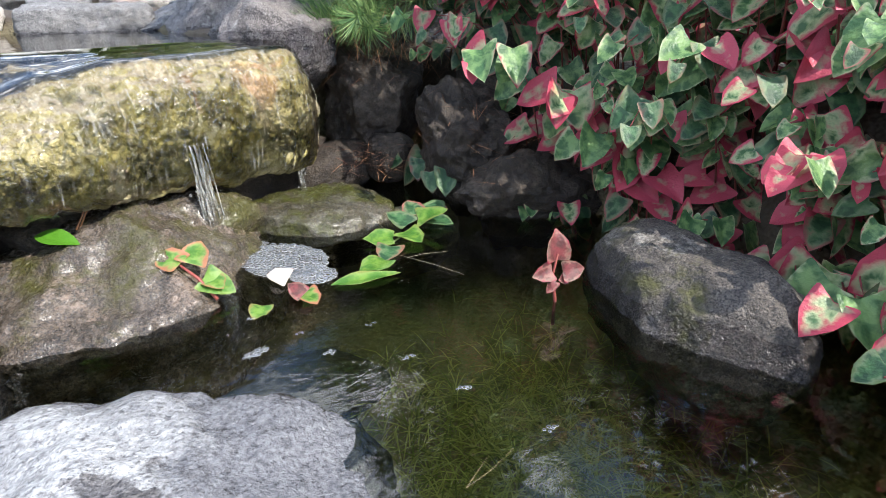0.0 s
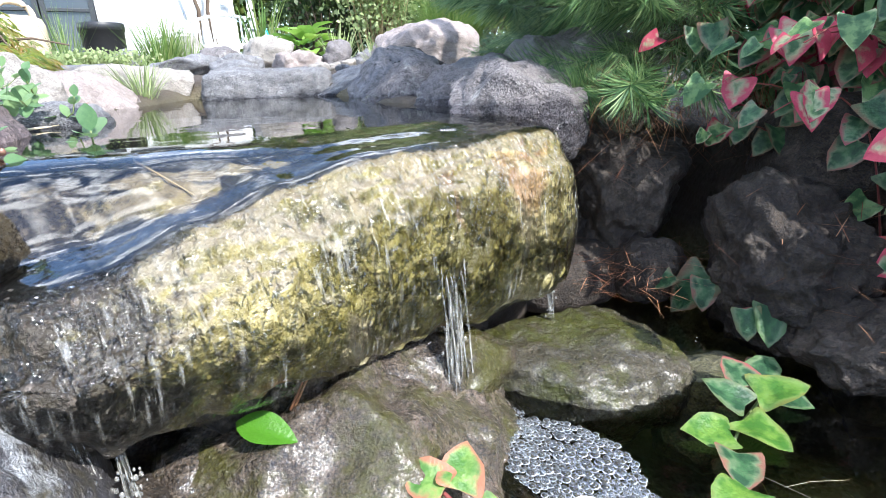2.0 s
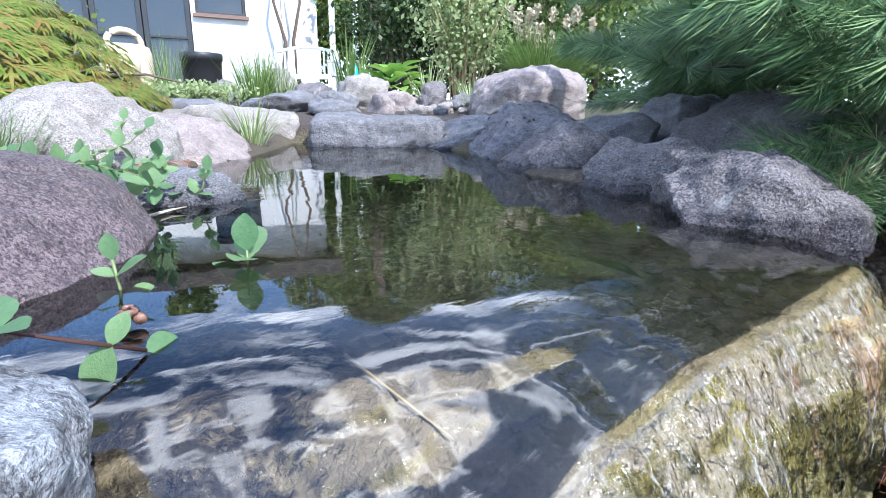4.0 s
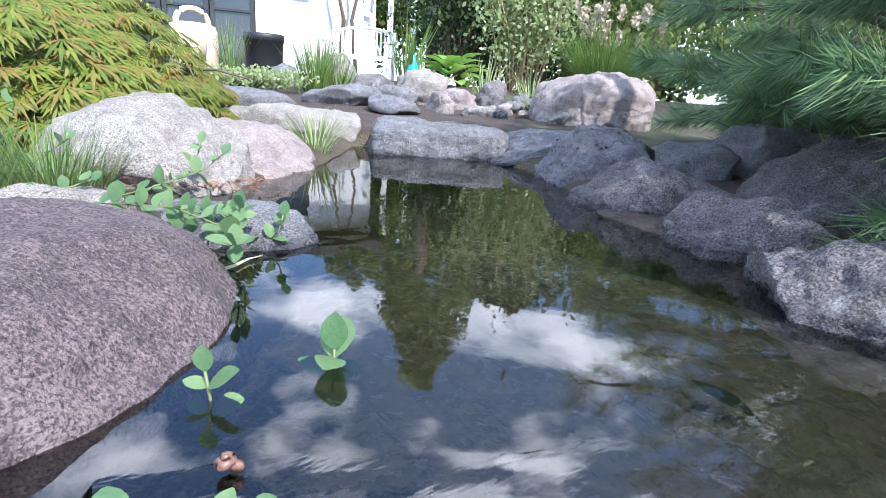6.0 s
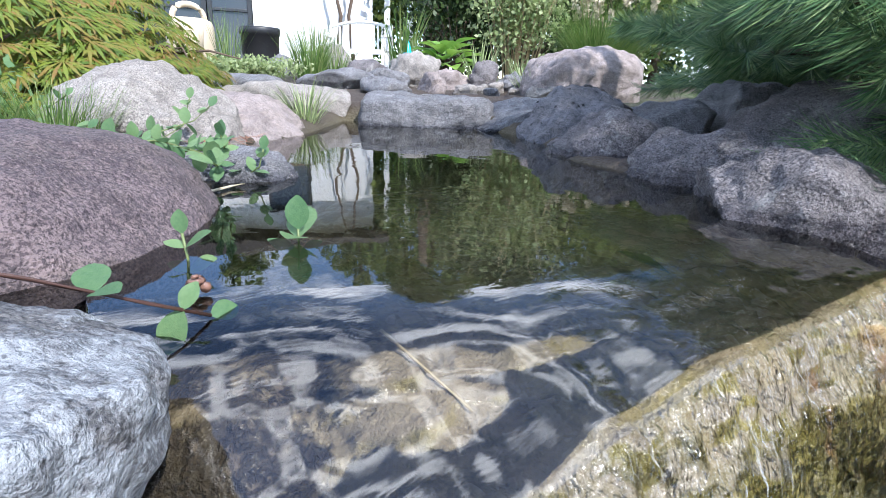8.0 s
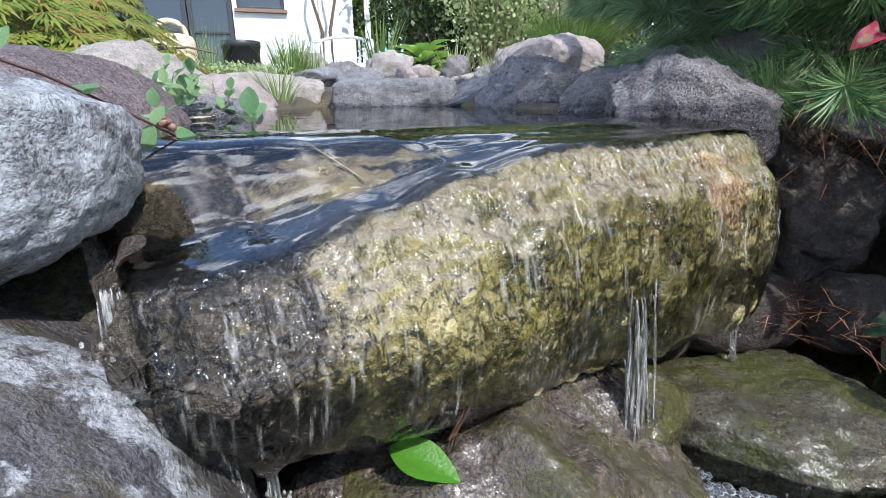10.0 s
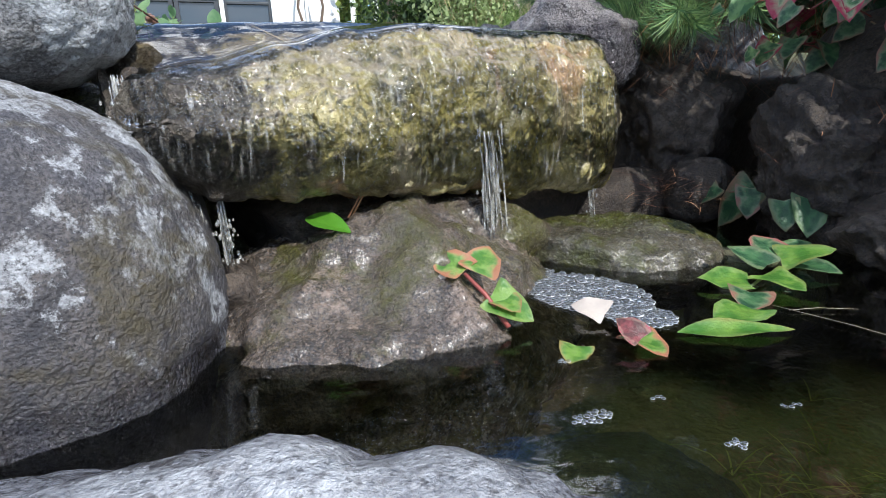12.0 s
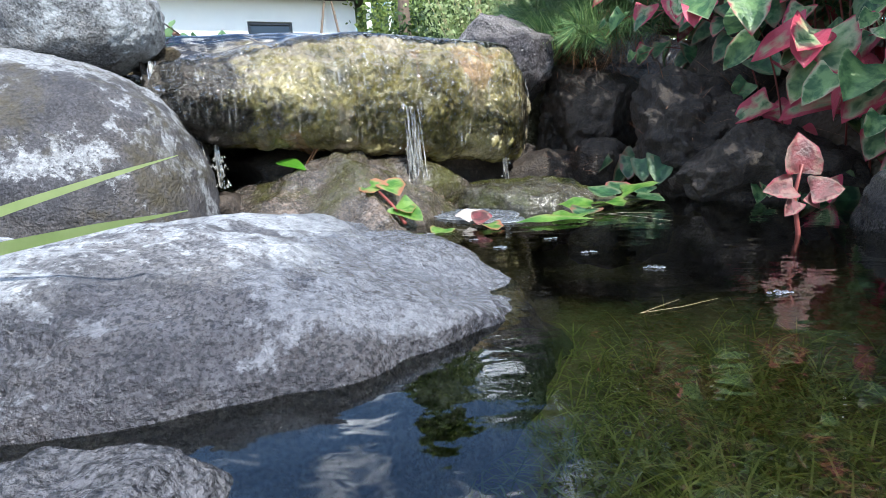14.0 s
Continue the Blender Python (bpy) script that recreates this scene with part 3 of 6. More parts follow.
def rock(name, c, half, rz=0, seed=0, mat=GREY, label="", n=5, p=2.6, rough=0.09, cuts=(), facets=7, tilt=(0, 0), group="", category="rock"):
    """A worn boulder: a rounded block with a few broken facets, weathered by noise at three scales.
    half: its half sizes; cuts: planes (normal x, y, z, distance from the centre) that break it off."""
    dirs, faces = ico(n)
    rnd = random.Random(seed * 7 + 1)
    r = (np.abs(dirs) ** p).sum(1) ** (-1 / p)
    v = dirs * r[:, None]
    for _ in range(facets):
        k = np.array([rnd.gauss(0, 1), rnd.gauss(0, 1), rnd.gauss(0, 0.8)])
        k /= np.linalg.norm(k)
        s = v @ k - rnd.uniform(0.64, 0.93)
        v -= np.outer(np.where(s > 0, s, 0) * 0.9, k)
    v = v * np.array(half)
    m = np.array(Euler((radians(tilt[0]), radians(tilt[1]), radians(rz))).to_matrix())
    v = v @ m.T
    for nx, ny, nz, d in cuts:
        k = np.array([nx, ny, nz]) / math.sqrt(nx * nx + ny * ny + nz * nz)
        s = v @ k - d
        v -= np.outer(np.where(s > 0, s, 0) * 0.86, k)
    size = min(half)
    mean = sum(half) / 3
    out = dirs @ m.T
    o = Vector((seed * 3.7, seed * 1.3, 0))
    d = np.empty(len(v))
    for i, q in enumerate(v):
        q = Vector(q)
        d[i] = size * rough * 1.6 * noise.fractal(q / mean * 1.1 + o, 1.0, 2.0, 3) + size * rough * 0.6 * noise.fractal(q / mean * 4.5 + o, 0.9, 2.1, 4) + 0.0018 * noise.fractal(q * 85 + o, 0.8, 2.0, 3)
    v += out * d[:, None]
    ob = mesh_ob(name, v, faces, mat)
    ob.location = c
    return tagged(ob, label, category, group)


# round the lower pool
rock("boulder", (-0.458, 0.556, 0.012), (0.2, 0.15, 0.196), -4, 1, LICHEN, "large grey boulder with white lichen beside the waterfall", 6, 2.3, 0.05, facets=0)
rock("boulder", (-0.21, 0.275, -0.043), (0.276, 0.15, 0.092), 3, 2, LICHENW, "low grey rock with white lichen crust in the lower pool", 6, 2.4, 0.1, [(0.35, 0.93, 0.3, 0.141), (0.6, -0.8, 0.35, 0.19), (0.97, 0.0, 0.25, 0.256), (0.3, -0.05, 0.95, 0.118)], facets=1)
rock("stone", (-0.102, 0.084, -0.004), (0.042, 0.026, 0.03), 20, 3, GREY, "small bluish grey stone at the water's edge", 5, 2.3)
MIDROCK = rock("rock", (-0.165, 0.665, -0.042), (0.205, 0.152, 0.135), 14, 4, WETBROWN, "wet brown rock under the waterfall with fallen leaves on it", 6, 2.25, 0.12, [(0.62, -0.2, 0.75, 0.125), (0, -0.6, 0.8, 0.117), (-0.55, -0.25, 0.8, 0.113)], facets=0)
rock("flat_stone", (0.1, 0.79, -0.017), (0.135, 0.1, 0.052), -20, 5, WETMOSS, "flat wet mossy stone below the falling water", 6, 2.6, 0.12)
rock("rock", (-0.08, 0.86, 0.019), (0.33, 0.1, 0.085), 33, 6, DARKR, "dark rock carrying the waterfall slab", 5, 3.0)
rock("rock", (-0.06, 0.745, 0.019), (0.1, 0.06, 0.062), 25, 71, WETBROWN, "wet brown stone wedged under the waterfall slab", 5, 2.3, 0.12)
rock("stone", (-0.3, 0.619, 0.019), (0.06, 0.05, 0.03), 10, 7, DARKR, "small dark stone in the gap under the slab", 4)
rock("stone", (-0.23, 0.67, 0.028), (0.05, 0.04, 0.03), 50, 8, WETBROWN, "small brown stone in the gap under the slab", 4)
rock("stone", (-0.42, 0.68, 0.139), (0.13, 0.08, 0.06), 10, 9, WETMOSS, "mossy ledge stone beside the waterfall", 5)
rock("boulder", (-0.456, 0.624, 0.252), (0.128, 0.084, 0.063), 3, 10, SPOTTED, "pale spotted granite boulder at the head of the waterfall", 6, 2.5, 0.08, facets=3)
rock("stone", (-0.335, 0.672, 0.162), (0.036, 0.045, 0.05), 20, 70, DARKR, "wet dark stone between slab and boulder", 5, 2.4, 0.1)
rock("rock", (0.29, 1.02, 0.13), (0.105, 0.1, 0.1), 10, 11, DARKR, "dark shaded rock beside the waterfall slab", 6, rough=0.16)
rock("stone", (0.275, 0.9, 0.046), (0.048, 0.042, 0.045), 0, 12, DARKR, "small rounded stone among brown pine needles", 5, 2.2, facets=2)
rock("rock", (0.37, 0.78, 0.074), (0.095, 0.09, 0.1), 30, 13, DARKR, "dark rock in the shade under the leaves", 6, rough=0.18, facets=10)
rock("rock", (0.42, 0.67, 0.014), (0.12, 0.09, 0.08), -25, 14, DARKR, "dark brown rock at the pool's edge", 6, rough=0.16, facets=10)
rock("boulder", (0.408, 0.334, -0.014), (0.08, 0.15, 0.076), -14, 15, BANK, "rounded wet grey boulder with a mossy foot in the pool", 6, 2.3, 0.1, [(-0.7, -0.35, 0.62, 0.078)], facets=4)
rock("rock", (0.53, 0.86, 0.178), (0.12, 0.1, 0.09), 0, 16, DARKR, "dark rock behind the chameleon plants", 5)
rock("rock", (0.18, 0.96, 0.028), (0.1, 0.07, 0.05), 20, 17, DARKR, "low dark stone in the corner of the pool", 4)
rock("rock", (0.058, 0.054, -0.093), (0.16, 0.1, 0.07), 15, 18, SUNK, "smooth algae-covered stone under the water", 5, 2.2, 0.06)
rock("rock", (-0.027, 0.474, -0.153), (0.16, 0.1, 0.07), 30, 19, SUNK, "drowned stone on the pool bed", 5, 2.2)
rock("rock", (0.25, 0.72, -0.046), (0.09, 0.07, 0.05), 30, 20, SUNK, "brown stone just under the water", 5, 2.2)

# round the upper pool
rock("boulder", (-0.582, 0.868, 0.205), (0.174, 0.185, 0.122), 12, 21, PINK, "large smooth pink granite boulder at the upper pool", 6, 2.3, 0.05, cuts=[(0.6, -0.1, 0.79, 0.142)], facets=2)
rock("flat_stone", (-0.51, 1.11, 0.246), (0.119, 0.077, 0.038), 8, 22, GREY, "flat grey stone in the shallow edge", 5)
rock("flat_stone", (-0.664, 1.104, 0.262), (0.077, 0.06, 0.034), -5, 39, PALE, "small flat stone behind the pink boulder", 5)
rock("boulder", (-0.702, 1.373, 0.262), (0.165, 0.14, 0.117), -12, 23, PALE, "pale sunlit granite boulder under the maple", 6, 2.2, 0.08, cuts=[(0.6, -0.15, 0.78, 0.097), (0.75, -0.5, 0.42, 0.136)], facets=2)
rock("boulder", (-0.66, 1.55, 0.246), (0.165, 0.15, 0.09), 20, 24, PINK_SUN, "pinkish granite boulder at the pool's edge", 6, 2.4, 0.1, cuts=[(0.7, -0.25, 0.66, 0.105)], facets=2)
rock("flat_stone", (-0.644, 2.033, 0.296), (0.179, 0.142, 0.059), -12, 25, PALE, "flat pale stone at the pool's end", 5, 4.0, 0.14)
rock("slab", (-1.016, 2.55, 0.32), (0.27, 0.2, 0.052), -14, 26, GREY, "long grey stepping slab beside the ground cover", 5, 6.0, facets=2)
rock("slab", (-0.275, 1.985, 0.268), (0.172, 0.13, 0.062), 4, 27, GREY, "grey stone slab across the pool's end", 6, 8.0, 0.13, facets=2)
rock("slab", (-0.005, 1.93, 0.268), (0.14, 0.14, 0.062), 0, 28, GREY, "second grey stone slab across the pool's end", 6, 8.0, 0.13, facets=2)
rock("rock", (0.066, 1.653, 0.269), (0.133, 0.117, 0.106), 30, 29, POROUS, "porous dark grey lava stone", 6, 2.1, 0.1, cuts=[(-0.75, -0.2, 0.6, 0.096)])
rock("rock", (0.126, 1.72, 0.324), (0.071, 0.057, 0.059), 10, 30, DARKR, "dark brown pointed rock", 5, 2.2, 0.12, cuts=[(0.5, 0.0, 0.86, 0.033)])
rock("rock", (0.271, 1.834, 0.292), (0.05, 0.045, 0.033), 10, 37, DARKR, "small black rock in a gap between boulders", 4)
rock("boulder", (0.085, 1.393, 0.244), (0.164, 0.098, 0.109), -6, 31, PURPLE, "purple-grey granite boulder at the waterline", 6, 2.1, 0.1, cuts=[(-0.72, -0.2, 0.66, 0.091), (0.36, -0.2, 0.91, 0.072), (-0.2, -0.85, 0.45, 0.087)], facets=3)
rock("boulder", (0.1, 1.193, 0.23), (0.111, 0.095, 0.091), -12, 32, PURPLE, "small purple-grey boulder at the waterline", 6, 2.2, 0.12, cuts=[(-0.6, -0.25, 0.75, 0.076), (-0.2, -0.8, 0.5, 0.084)], facets=3)
rock("boulder", (0.112, 1.0, 0.24), (0.105, 0.085, 0.09), -14, 33, PURPLE, "purple-grey boulder with pale blotches by the weir", 6, 2.3, 0.1, cuts=[(-0.66, -0.2, 0.72, 0.08)], facets=3)
rock("boulder", (0.484, 1.448, 0.277), (0.212, 0.157, 0.136), 8, 34, PURPLE, "grey granite boulder under the pine", 6, 2.2, 0.1, cuts=[(-0.66, -0.2, 0.72, 0.121), (0.35, -0.2, 0.9, 0.103)], facets=3)
rock("boulder", (0.479, 1.77, 0.274), (0.136, 0.13, 0.124), 30, 35, GREY, "dark grey boulder in the pine's shade", 5, 2.3)
rock("boulder", (0.28, 1.72, 0.267), (0.119, 0.095, 0.084), 0, 38, GREY, "low grey boulder in the pine's shade", 5, 2.3, cuts=[(-0.5, -0.2, 0.84, 0.067)])
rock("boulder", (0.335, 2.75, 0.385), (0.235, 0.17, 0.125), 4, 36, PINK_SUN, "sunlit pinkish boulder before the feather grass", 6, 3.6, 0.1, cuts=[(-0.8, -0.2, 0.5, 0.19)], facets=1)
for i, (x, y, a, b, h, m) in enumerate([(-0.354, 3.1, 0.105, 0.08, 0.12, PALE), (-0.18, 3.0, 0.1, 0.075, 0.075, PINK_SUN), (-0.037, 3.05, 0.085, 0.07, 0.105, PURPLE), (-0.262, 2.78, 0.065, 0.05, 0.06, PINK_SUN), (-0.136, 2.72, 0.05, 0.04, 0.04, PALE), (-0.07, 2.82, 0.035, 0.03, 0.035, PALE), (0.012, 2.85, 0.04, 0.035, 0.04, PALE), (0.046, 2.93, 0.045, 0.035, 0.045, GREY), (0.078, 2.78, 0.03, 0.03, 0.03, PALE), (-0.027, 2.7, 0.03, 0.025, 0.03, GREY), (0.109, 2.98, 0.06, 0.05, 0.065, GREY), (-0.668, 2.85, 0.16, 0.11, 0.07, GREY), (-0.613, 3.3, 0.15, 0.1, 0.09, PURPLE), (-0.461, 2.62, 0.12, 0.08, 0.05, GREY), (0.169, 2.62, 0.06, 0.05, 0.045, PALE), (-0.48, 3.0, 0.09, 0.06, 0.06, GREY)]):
    rock("stone", (x, y, ground_z(x, y)[0] + h * 0.4), (a * 1.1, b, h * 0.8), i * 37, 40 + i, m, "rounded garden stone in the rockery behind the pool", 4, 2.8, 0.2, facets=7, group="rockery stones")
rock("boulder", (-1.236, 3.9, 0.418), (0.1, 0.08, 0.08), 0, 60, GREY, "grey boulder beside the black pot", 5)
rock("boulder", (-1.022, 4.6, 0.448), (0.16, 0.13, 0.16), 0, 61, PALE, "sunlit boulder before the white bench", 5)

# ---- the weir stone and its water ----
# stations along the stone: u, bottom, lip, shelf, step foot's distance and height, ridge height and distance, back distance
STATIONS = [
    (-0.012, 0.1395, 0.1767, 0.1858, 0.05, 0.1898, 0.2203, 0.11, 0.2),
    (0.0, 0.1228, 0.186, 0.1923, 0.072, 0.1963, 0.2339, 0.128, 0.24),
    (0.06, 0.107, 0.1953, 0.2009, 0.068, 0.2074, 0.2384, 0.115, 0.308),
    (0.12, 0.0967, 0.2065, 0.2148, 0.05, 0.2213, 0.2412, 0.088, 0.376),
    (0.18, 0.093, 0.2167, 0.2278, 0.036, 0.2334, 0.2425, 0.066, 0.444),
    (0.25, 0.0884, 0.2241, 0.2369, 0.033, 0.2409, 0.2439, 0.056, 0.53),
    (0.38, 0.0725, 0.2241, 0.2373, 0.034, 0.2413, 0.2443, 0.06, 0.56),
    (0.47, 0.0632, 0.2223, 0.2373, 0.035, 0.2413, 0.2443, 0.065, 0.56),
    (0.512, 0.0651, 0.2158, 0.2344, 0.036, 0.2404, 0.2434, 0.075, 0.52),
    (0.546, 0.0791, 0.2, 0.2213, 0.04, 0.23, 0.233, 0.09, 0.46),
    (0.564, 0.1116, 0.1767, 0.1972, 0.045, 0.2082, 0.2112, 0.1, 0.41),
]


def station(u):
    for a, b in zip(STATIONS, STATIONS[1:]):
        if u <= b[0]:
            f = max(0.0, (u - a[0]) / (b[0] - a[0]))
            f = f * f * (3 - 2 * f)
            return [p + (q - p) * f for p, q in zip(a, b)]
    return list(STATIONS[-1])


def catmull(pts, per):
    out = []
    n = len(pts)
    for i in range(n - 1):
        p0, p1, p2, p3 = (np.array(pts[max(0, min(n - 1, i + k))], float) for k in (-1, 0, 1, 2))
        for j in range(per):
            t = j / per
            out.append(0.5 * (2 * p1 + (p2 - p0) * t + (2 * p0 - 5 * p1 + 4 * p2 - p3) * t * t + (3 * p1 - p0 - 3 * p2 + p3) * t ** 3))
    out.append(np.array(pts[-1], float))
    return out


def weir_profile(u):
    _, zb, zl, zs, vf, zf, zr, vr, vb = station(u)
    end = max(0.0, u - 0.48) ** 2 * 10 + max(0.0, 0.05 - u) ** 2 * 9
    o = 0.012 * noise.noise((u * 9, 3.1, 0))
    s = 0.004 * noise.noise((u * 14, 7.3, 0))
    return [(vb, 0.1), (0.11, zb + 0.004), (0.016 + end, zb - 0.001), (-0.012 + end + o, zb + 0.009), (-0.021 + end + o, zb + 0.038), (-0.021 + end, (zb + zl) / 2 + 0.008), (-0.013 + end, zl - 0.022), (0.0 + end, zl - 0.004), (0.014 + end, zs), (vf + end, zf), (vr - 0.012 + s, max(zr - 0.007, zf + 0.5 * (zr - zf))), (vr + 0.02, zr), (vr + 0.14, zr - 0.006), (vb, zr - 0.03), (vb + 0.06, 0.14)]


NU, PER = 190, 11
rows = []
for i in range(NU + 1):
    u = -0.012 + 0.576 * i / NU
    rows.append([Vector((u, q[0], q[1])) for q in catmull(weir_profile(u), PER)])
cols = len(rows[0])
normals = {}
for i in range(NU + 1):
    for j in range(cols):
        du = rows[min(i + 1, NU)][j] - rows[max(i - 1, 0)][j]
        dv = rows[i][min(j + 1, cols - 1)] - rows[i][max(j - 1, 0)]
        k = du.cross(dv)
        normals[i, j] = k.normalized() if k.length > 1e-9 else Vector((0, -1, 0))
wv, wf = [], []
for i in range(NU + 1):
    for j in range(cols):
        p = rows[i][j]
        flat = 1 - 0.75 * smooth(8 * PER, 10 * PER, j)
        d = 0.007 * flat * noise.fractal(p * 16, 0.9, 2.0, 4) + 0.0045 * noise.fractal(p * 60 + Vector((4, 0, 0)), 0.8, 2.1, 4)
        wv.append(p + normals[i, j] * d)
for i in range(NU):
    for j in range(cols - 1):
        wf.append((i * cols + j, i * cols + j + 1, (i + 1) * cols + j + 1, (i + 1) * cols + j))
wf.append(tuple(range(cols)))
wf.append(tuple(NU * cols + j for j in range(cols))[::-1])
weir = mesh_ob("waterfall_slab", wv, wf, FALLSTONE)
weir.matrix_world = pose(WEIR[0], WEIR[1], 0, 0, 0, WEIR_TURN)
tagged(weir, "thick wet stone slab with ochre and olive algae, water running over it", "rock")

# the sheet of running water, from the still pool over the ridge and down the face
J0, JL, J1 = 3 * PER, 8 * PER, 11 * PER + PER // 2


def water_strip(name, ja, jb, mat, label):
    fv, ff = [], []
    for i in range(2, NU - 2):
        for j in range(ja, jb + 1):
            p = rows[i][j]
            top = smooth(6.5 * PER, 8.5 * PER, j)
            calm = 1 - 0.75 * top
            thick = 0.0045 + 0.003 * top + calm * (0.0026 * noise.noise((p.x * 26, p.y * 18, p.z * 4)) + 0.001 * noise.noise((p.x * 90, p.y * 60, p.z * 9 + 5)))
            thick -= 0.014 * (1 - smooth(1, 6, i) * (1 - smooth(NU - 10, NU - 2, i)))
            q = p + normals[i, j] * thick
            lift = smooth(10.4 * PER, 11.4 * PER, j)
            q.z = q.z * (1 - lift) + UP * lift
            q.z += (1 - 0.93 * lift) * top * (0.0011 * noise.noise((p.x * 10, p.y * 34, 2.0)) + 0.0003 * noise.noise((p.x * 30, p.y * 80, 5.0)))
            q.z = min(q.z, UP + 0.0012 * (1 - smooth(11.0 * PER, 11.4 * PER, j)))
            fv.append(q)
    fw = jb - ja + 1
    for i in range(NU - 5):
        for j in range(fw - 1):
            ff.append(((i + 1) * fw + j, (i + 1) * fw + j + 1, i * fw + j + 1, i * fw + j))
    ob = mesh_ob(name, fv, ff, mat)
    ob.matrix_world = weir.matrix_world
    return tagged(ob, label, "water", kind="structure")


shore = [weir.matrix_world @ rows[i][J1] for i in range(4, NU - 2, 6)]
water_sheet("water_upper", [(p.x, p.y) for p in shore] + [(0.3, 1.0), (0.4, 1.2), (0.5, 2.3), (-1.1, 2.3), (-0.9, 0.8), (-0.41, 0.71)], UP, WATER_UP, "still upper pool water mirroring sky, house and trees")
water_strip("running_water_top", JL, J1, FLOW, "smooth sheet of water sliding over the slab's top")
water_strip("running_water_face", J0, JL, FILM, "thin glittering sheet of water running down the slab's face")


def glint_threads(seed, n, label):
    """Whitish threads that draw the water's glints on the slab's face below its lip."""
    rnd = random.Random(seed)
    lists = []
    for _ in range(n):
        i = int(45 + (NU - 53) * rnd.random() ** 0.8)
        j = int(PER * (8.1 - 2.6 * rnd.random() ** 2.2))
        run = int(PER * rnd.uniform(0.25, 0.9))
        pts, rad = [], []
        w = rnd.uniform(0.0002, 0.0006)
        side = rnd.uniform(-0.2, 0.2)
        for k in range(8):
            f = k / 7
            jj = max(J0 + 2, j - int(run * f))
            ii = max(4, min(NU - 4, i + int(round(side * 2 * f))))
            pts.append(rows[ii][jj] + normals[ii, jj] * (0.0055 + 0.001 * math.sin(9 * f)) + Vector((0.0002 * math.sin(5 * f + i), 0, -0.0003 * k)))
            rad.append(w * (0.35 + math.sin(math.pi * min(1, f * 0.9 + 0.1))))
        lists.append(tube(pts, rad, 5))
    vs, fs = join(lists)
    ob = mesh_ob("water_glints", vs, fs, THREAD)
    ob.matrix_world = weir.matrix_world
    return tagged(ob, label, "water", kind="stuff")


glint_threads(5, 48, "whitish threads drawn as the glints of water on the slab's face")


def trickle(name, u, v, z0, z1, radius, seed, label):
    """Falling water: broken, twisting strands with drops thrown off beside them."""
    rnd = random.Random(seed)
    lists = []
    tall = z0 - z1
    for k in range(26):
        a, b = rnd.gauss(0, 0.5) * radius, rnd.uniform(-0.35, 0.35) * radius
        r0 = radius * rnd.uniform(0.05, 0.13)
        top = z0 - tall * rnd.uniform(0.0, 0.4) * (k > 9)
        foot = z1 + tall * rnd.uniform(0.0, 0.4) * (k > 5)
        n, sides = 26, 10
        vs, fs = [], []
        for i in range(n):
            f = i / (n - 1)
            z = top + (foot - top) * f
            for s in range(sides):
                w = 2 * math.pi * s / sides
                rr = r0 * (0.3 + 0.7 * math.sin(math.pi * (0.06 + 0.88 * f)) ** 0.6) * (0.85 + 0.8 * noise.noise((2.2 * math.cos(w) + k, 2.2 * math.sin(w) + seed, z * 55)))
                vs.append(Vector((u + a * (0.75 + 0.35 * f) + 0.2 * radius * noise.noise((z * 22, k, seed)) + rr * math.cos(w), v + b - 0.008 * math.sqrt(f) + 0.6 * rr * math.sin(w), z)))
        for i in range(n - 1):
            for s in range(sides):
                t = (s + 1) % sides
                fs.append((i * sides + s, (i + 1) * sides + s, (i + 1) * sides + t, i * sides + t))
        lists.append((vs, fs))
    dirs, faces = ico(1)
    for k in range(40):
        size = rnd.uniform(0.0006, 0.0016)
        c = Vector((u + rnd.gauss(0, 0.9) * radius, v - 0.006 + rnd.gauss(0, 0.5) * radius, rnd.uniform(z1, z0 - 0.3 * tall)))
        lists.append(([c + Vector((d[0] * size, d[1] * size, d[2] * size * 1.6)) for d in dirs], faces))
    vs, fs = join(lists)
    ob = mesh_ob(name, vs, fs, FALLW)
    ob.matrix_world = weir.matrix_world
    return tagged(ob, label, "water", kind="stuff")


trickle("trickle", 0.29, -0.025, 0.145, 0.0, 0.015, 1, "white strand of water falling off the slab onto the stone")
trickle("trickle", 0.026, 0.014, 0.115, 0.06, 0.006, 2, "thin strand of water dripping off the slab's end")
trickle("trickle", 0.045, 0.008, 0.11, 0.055, 0.005, 4, "second thin strand of water dripping off the slab's end")
trickle("trickle", 0.47, -0.004, 0.1, 0.03, 0.004, 3, "thin thread of water falling off the slab")
trickle("trickle", -0.006, 0.034, 0.2, 0.14, 0.006, 5, "water slipping down between slab and boulder")


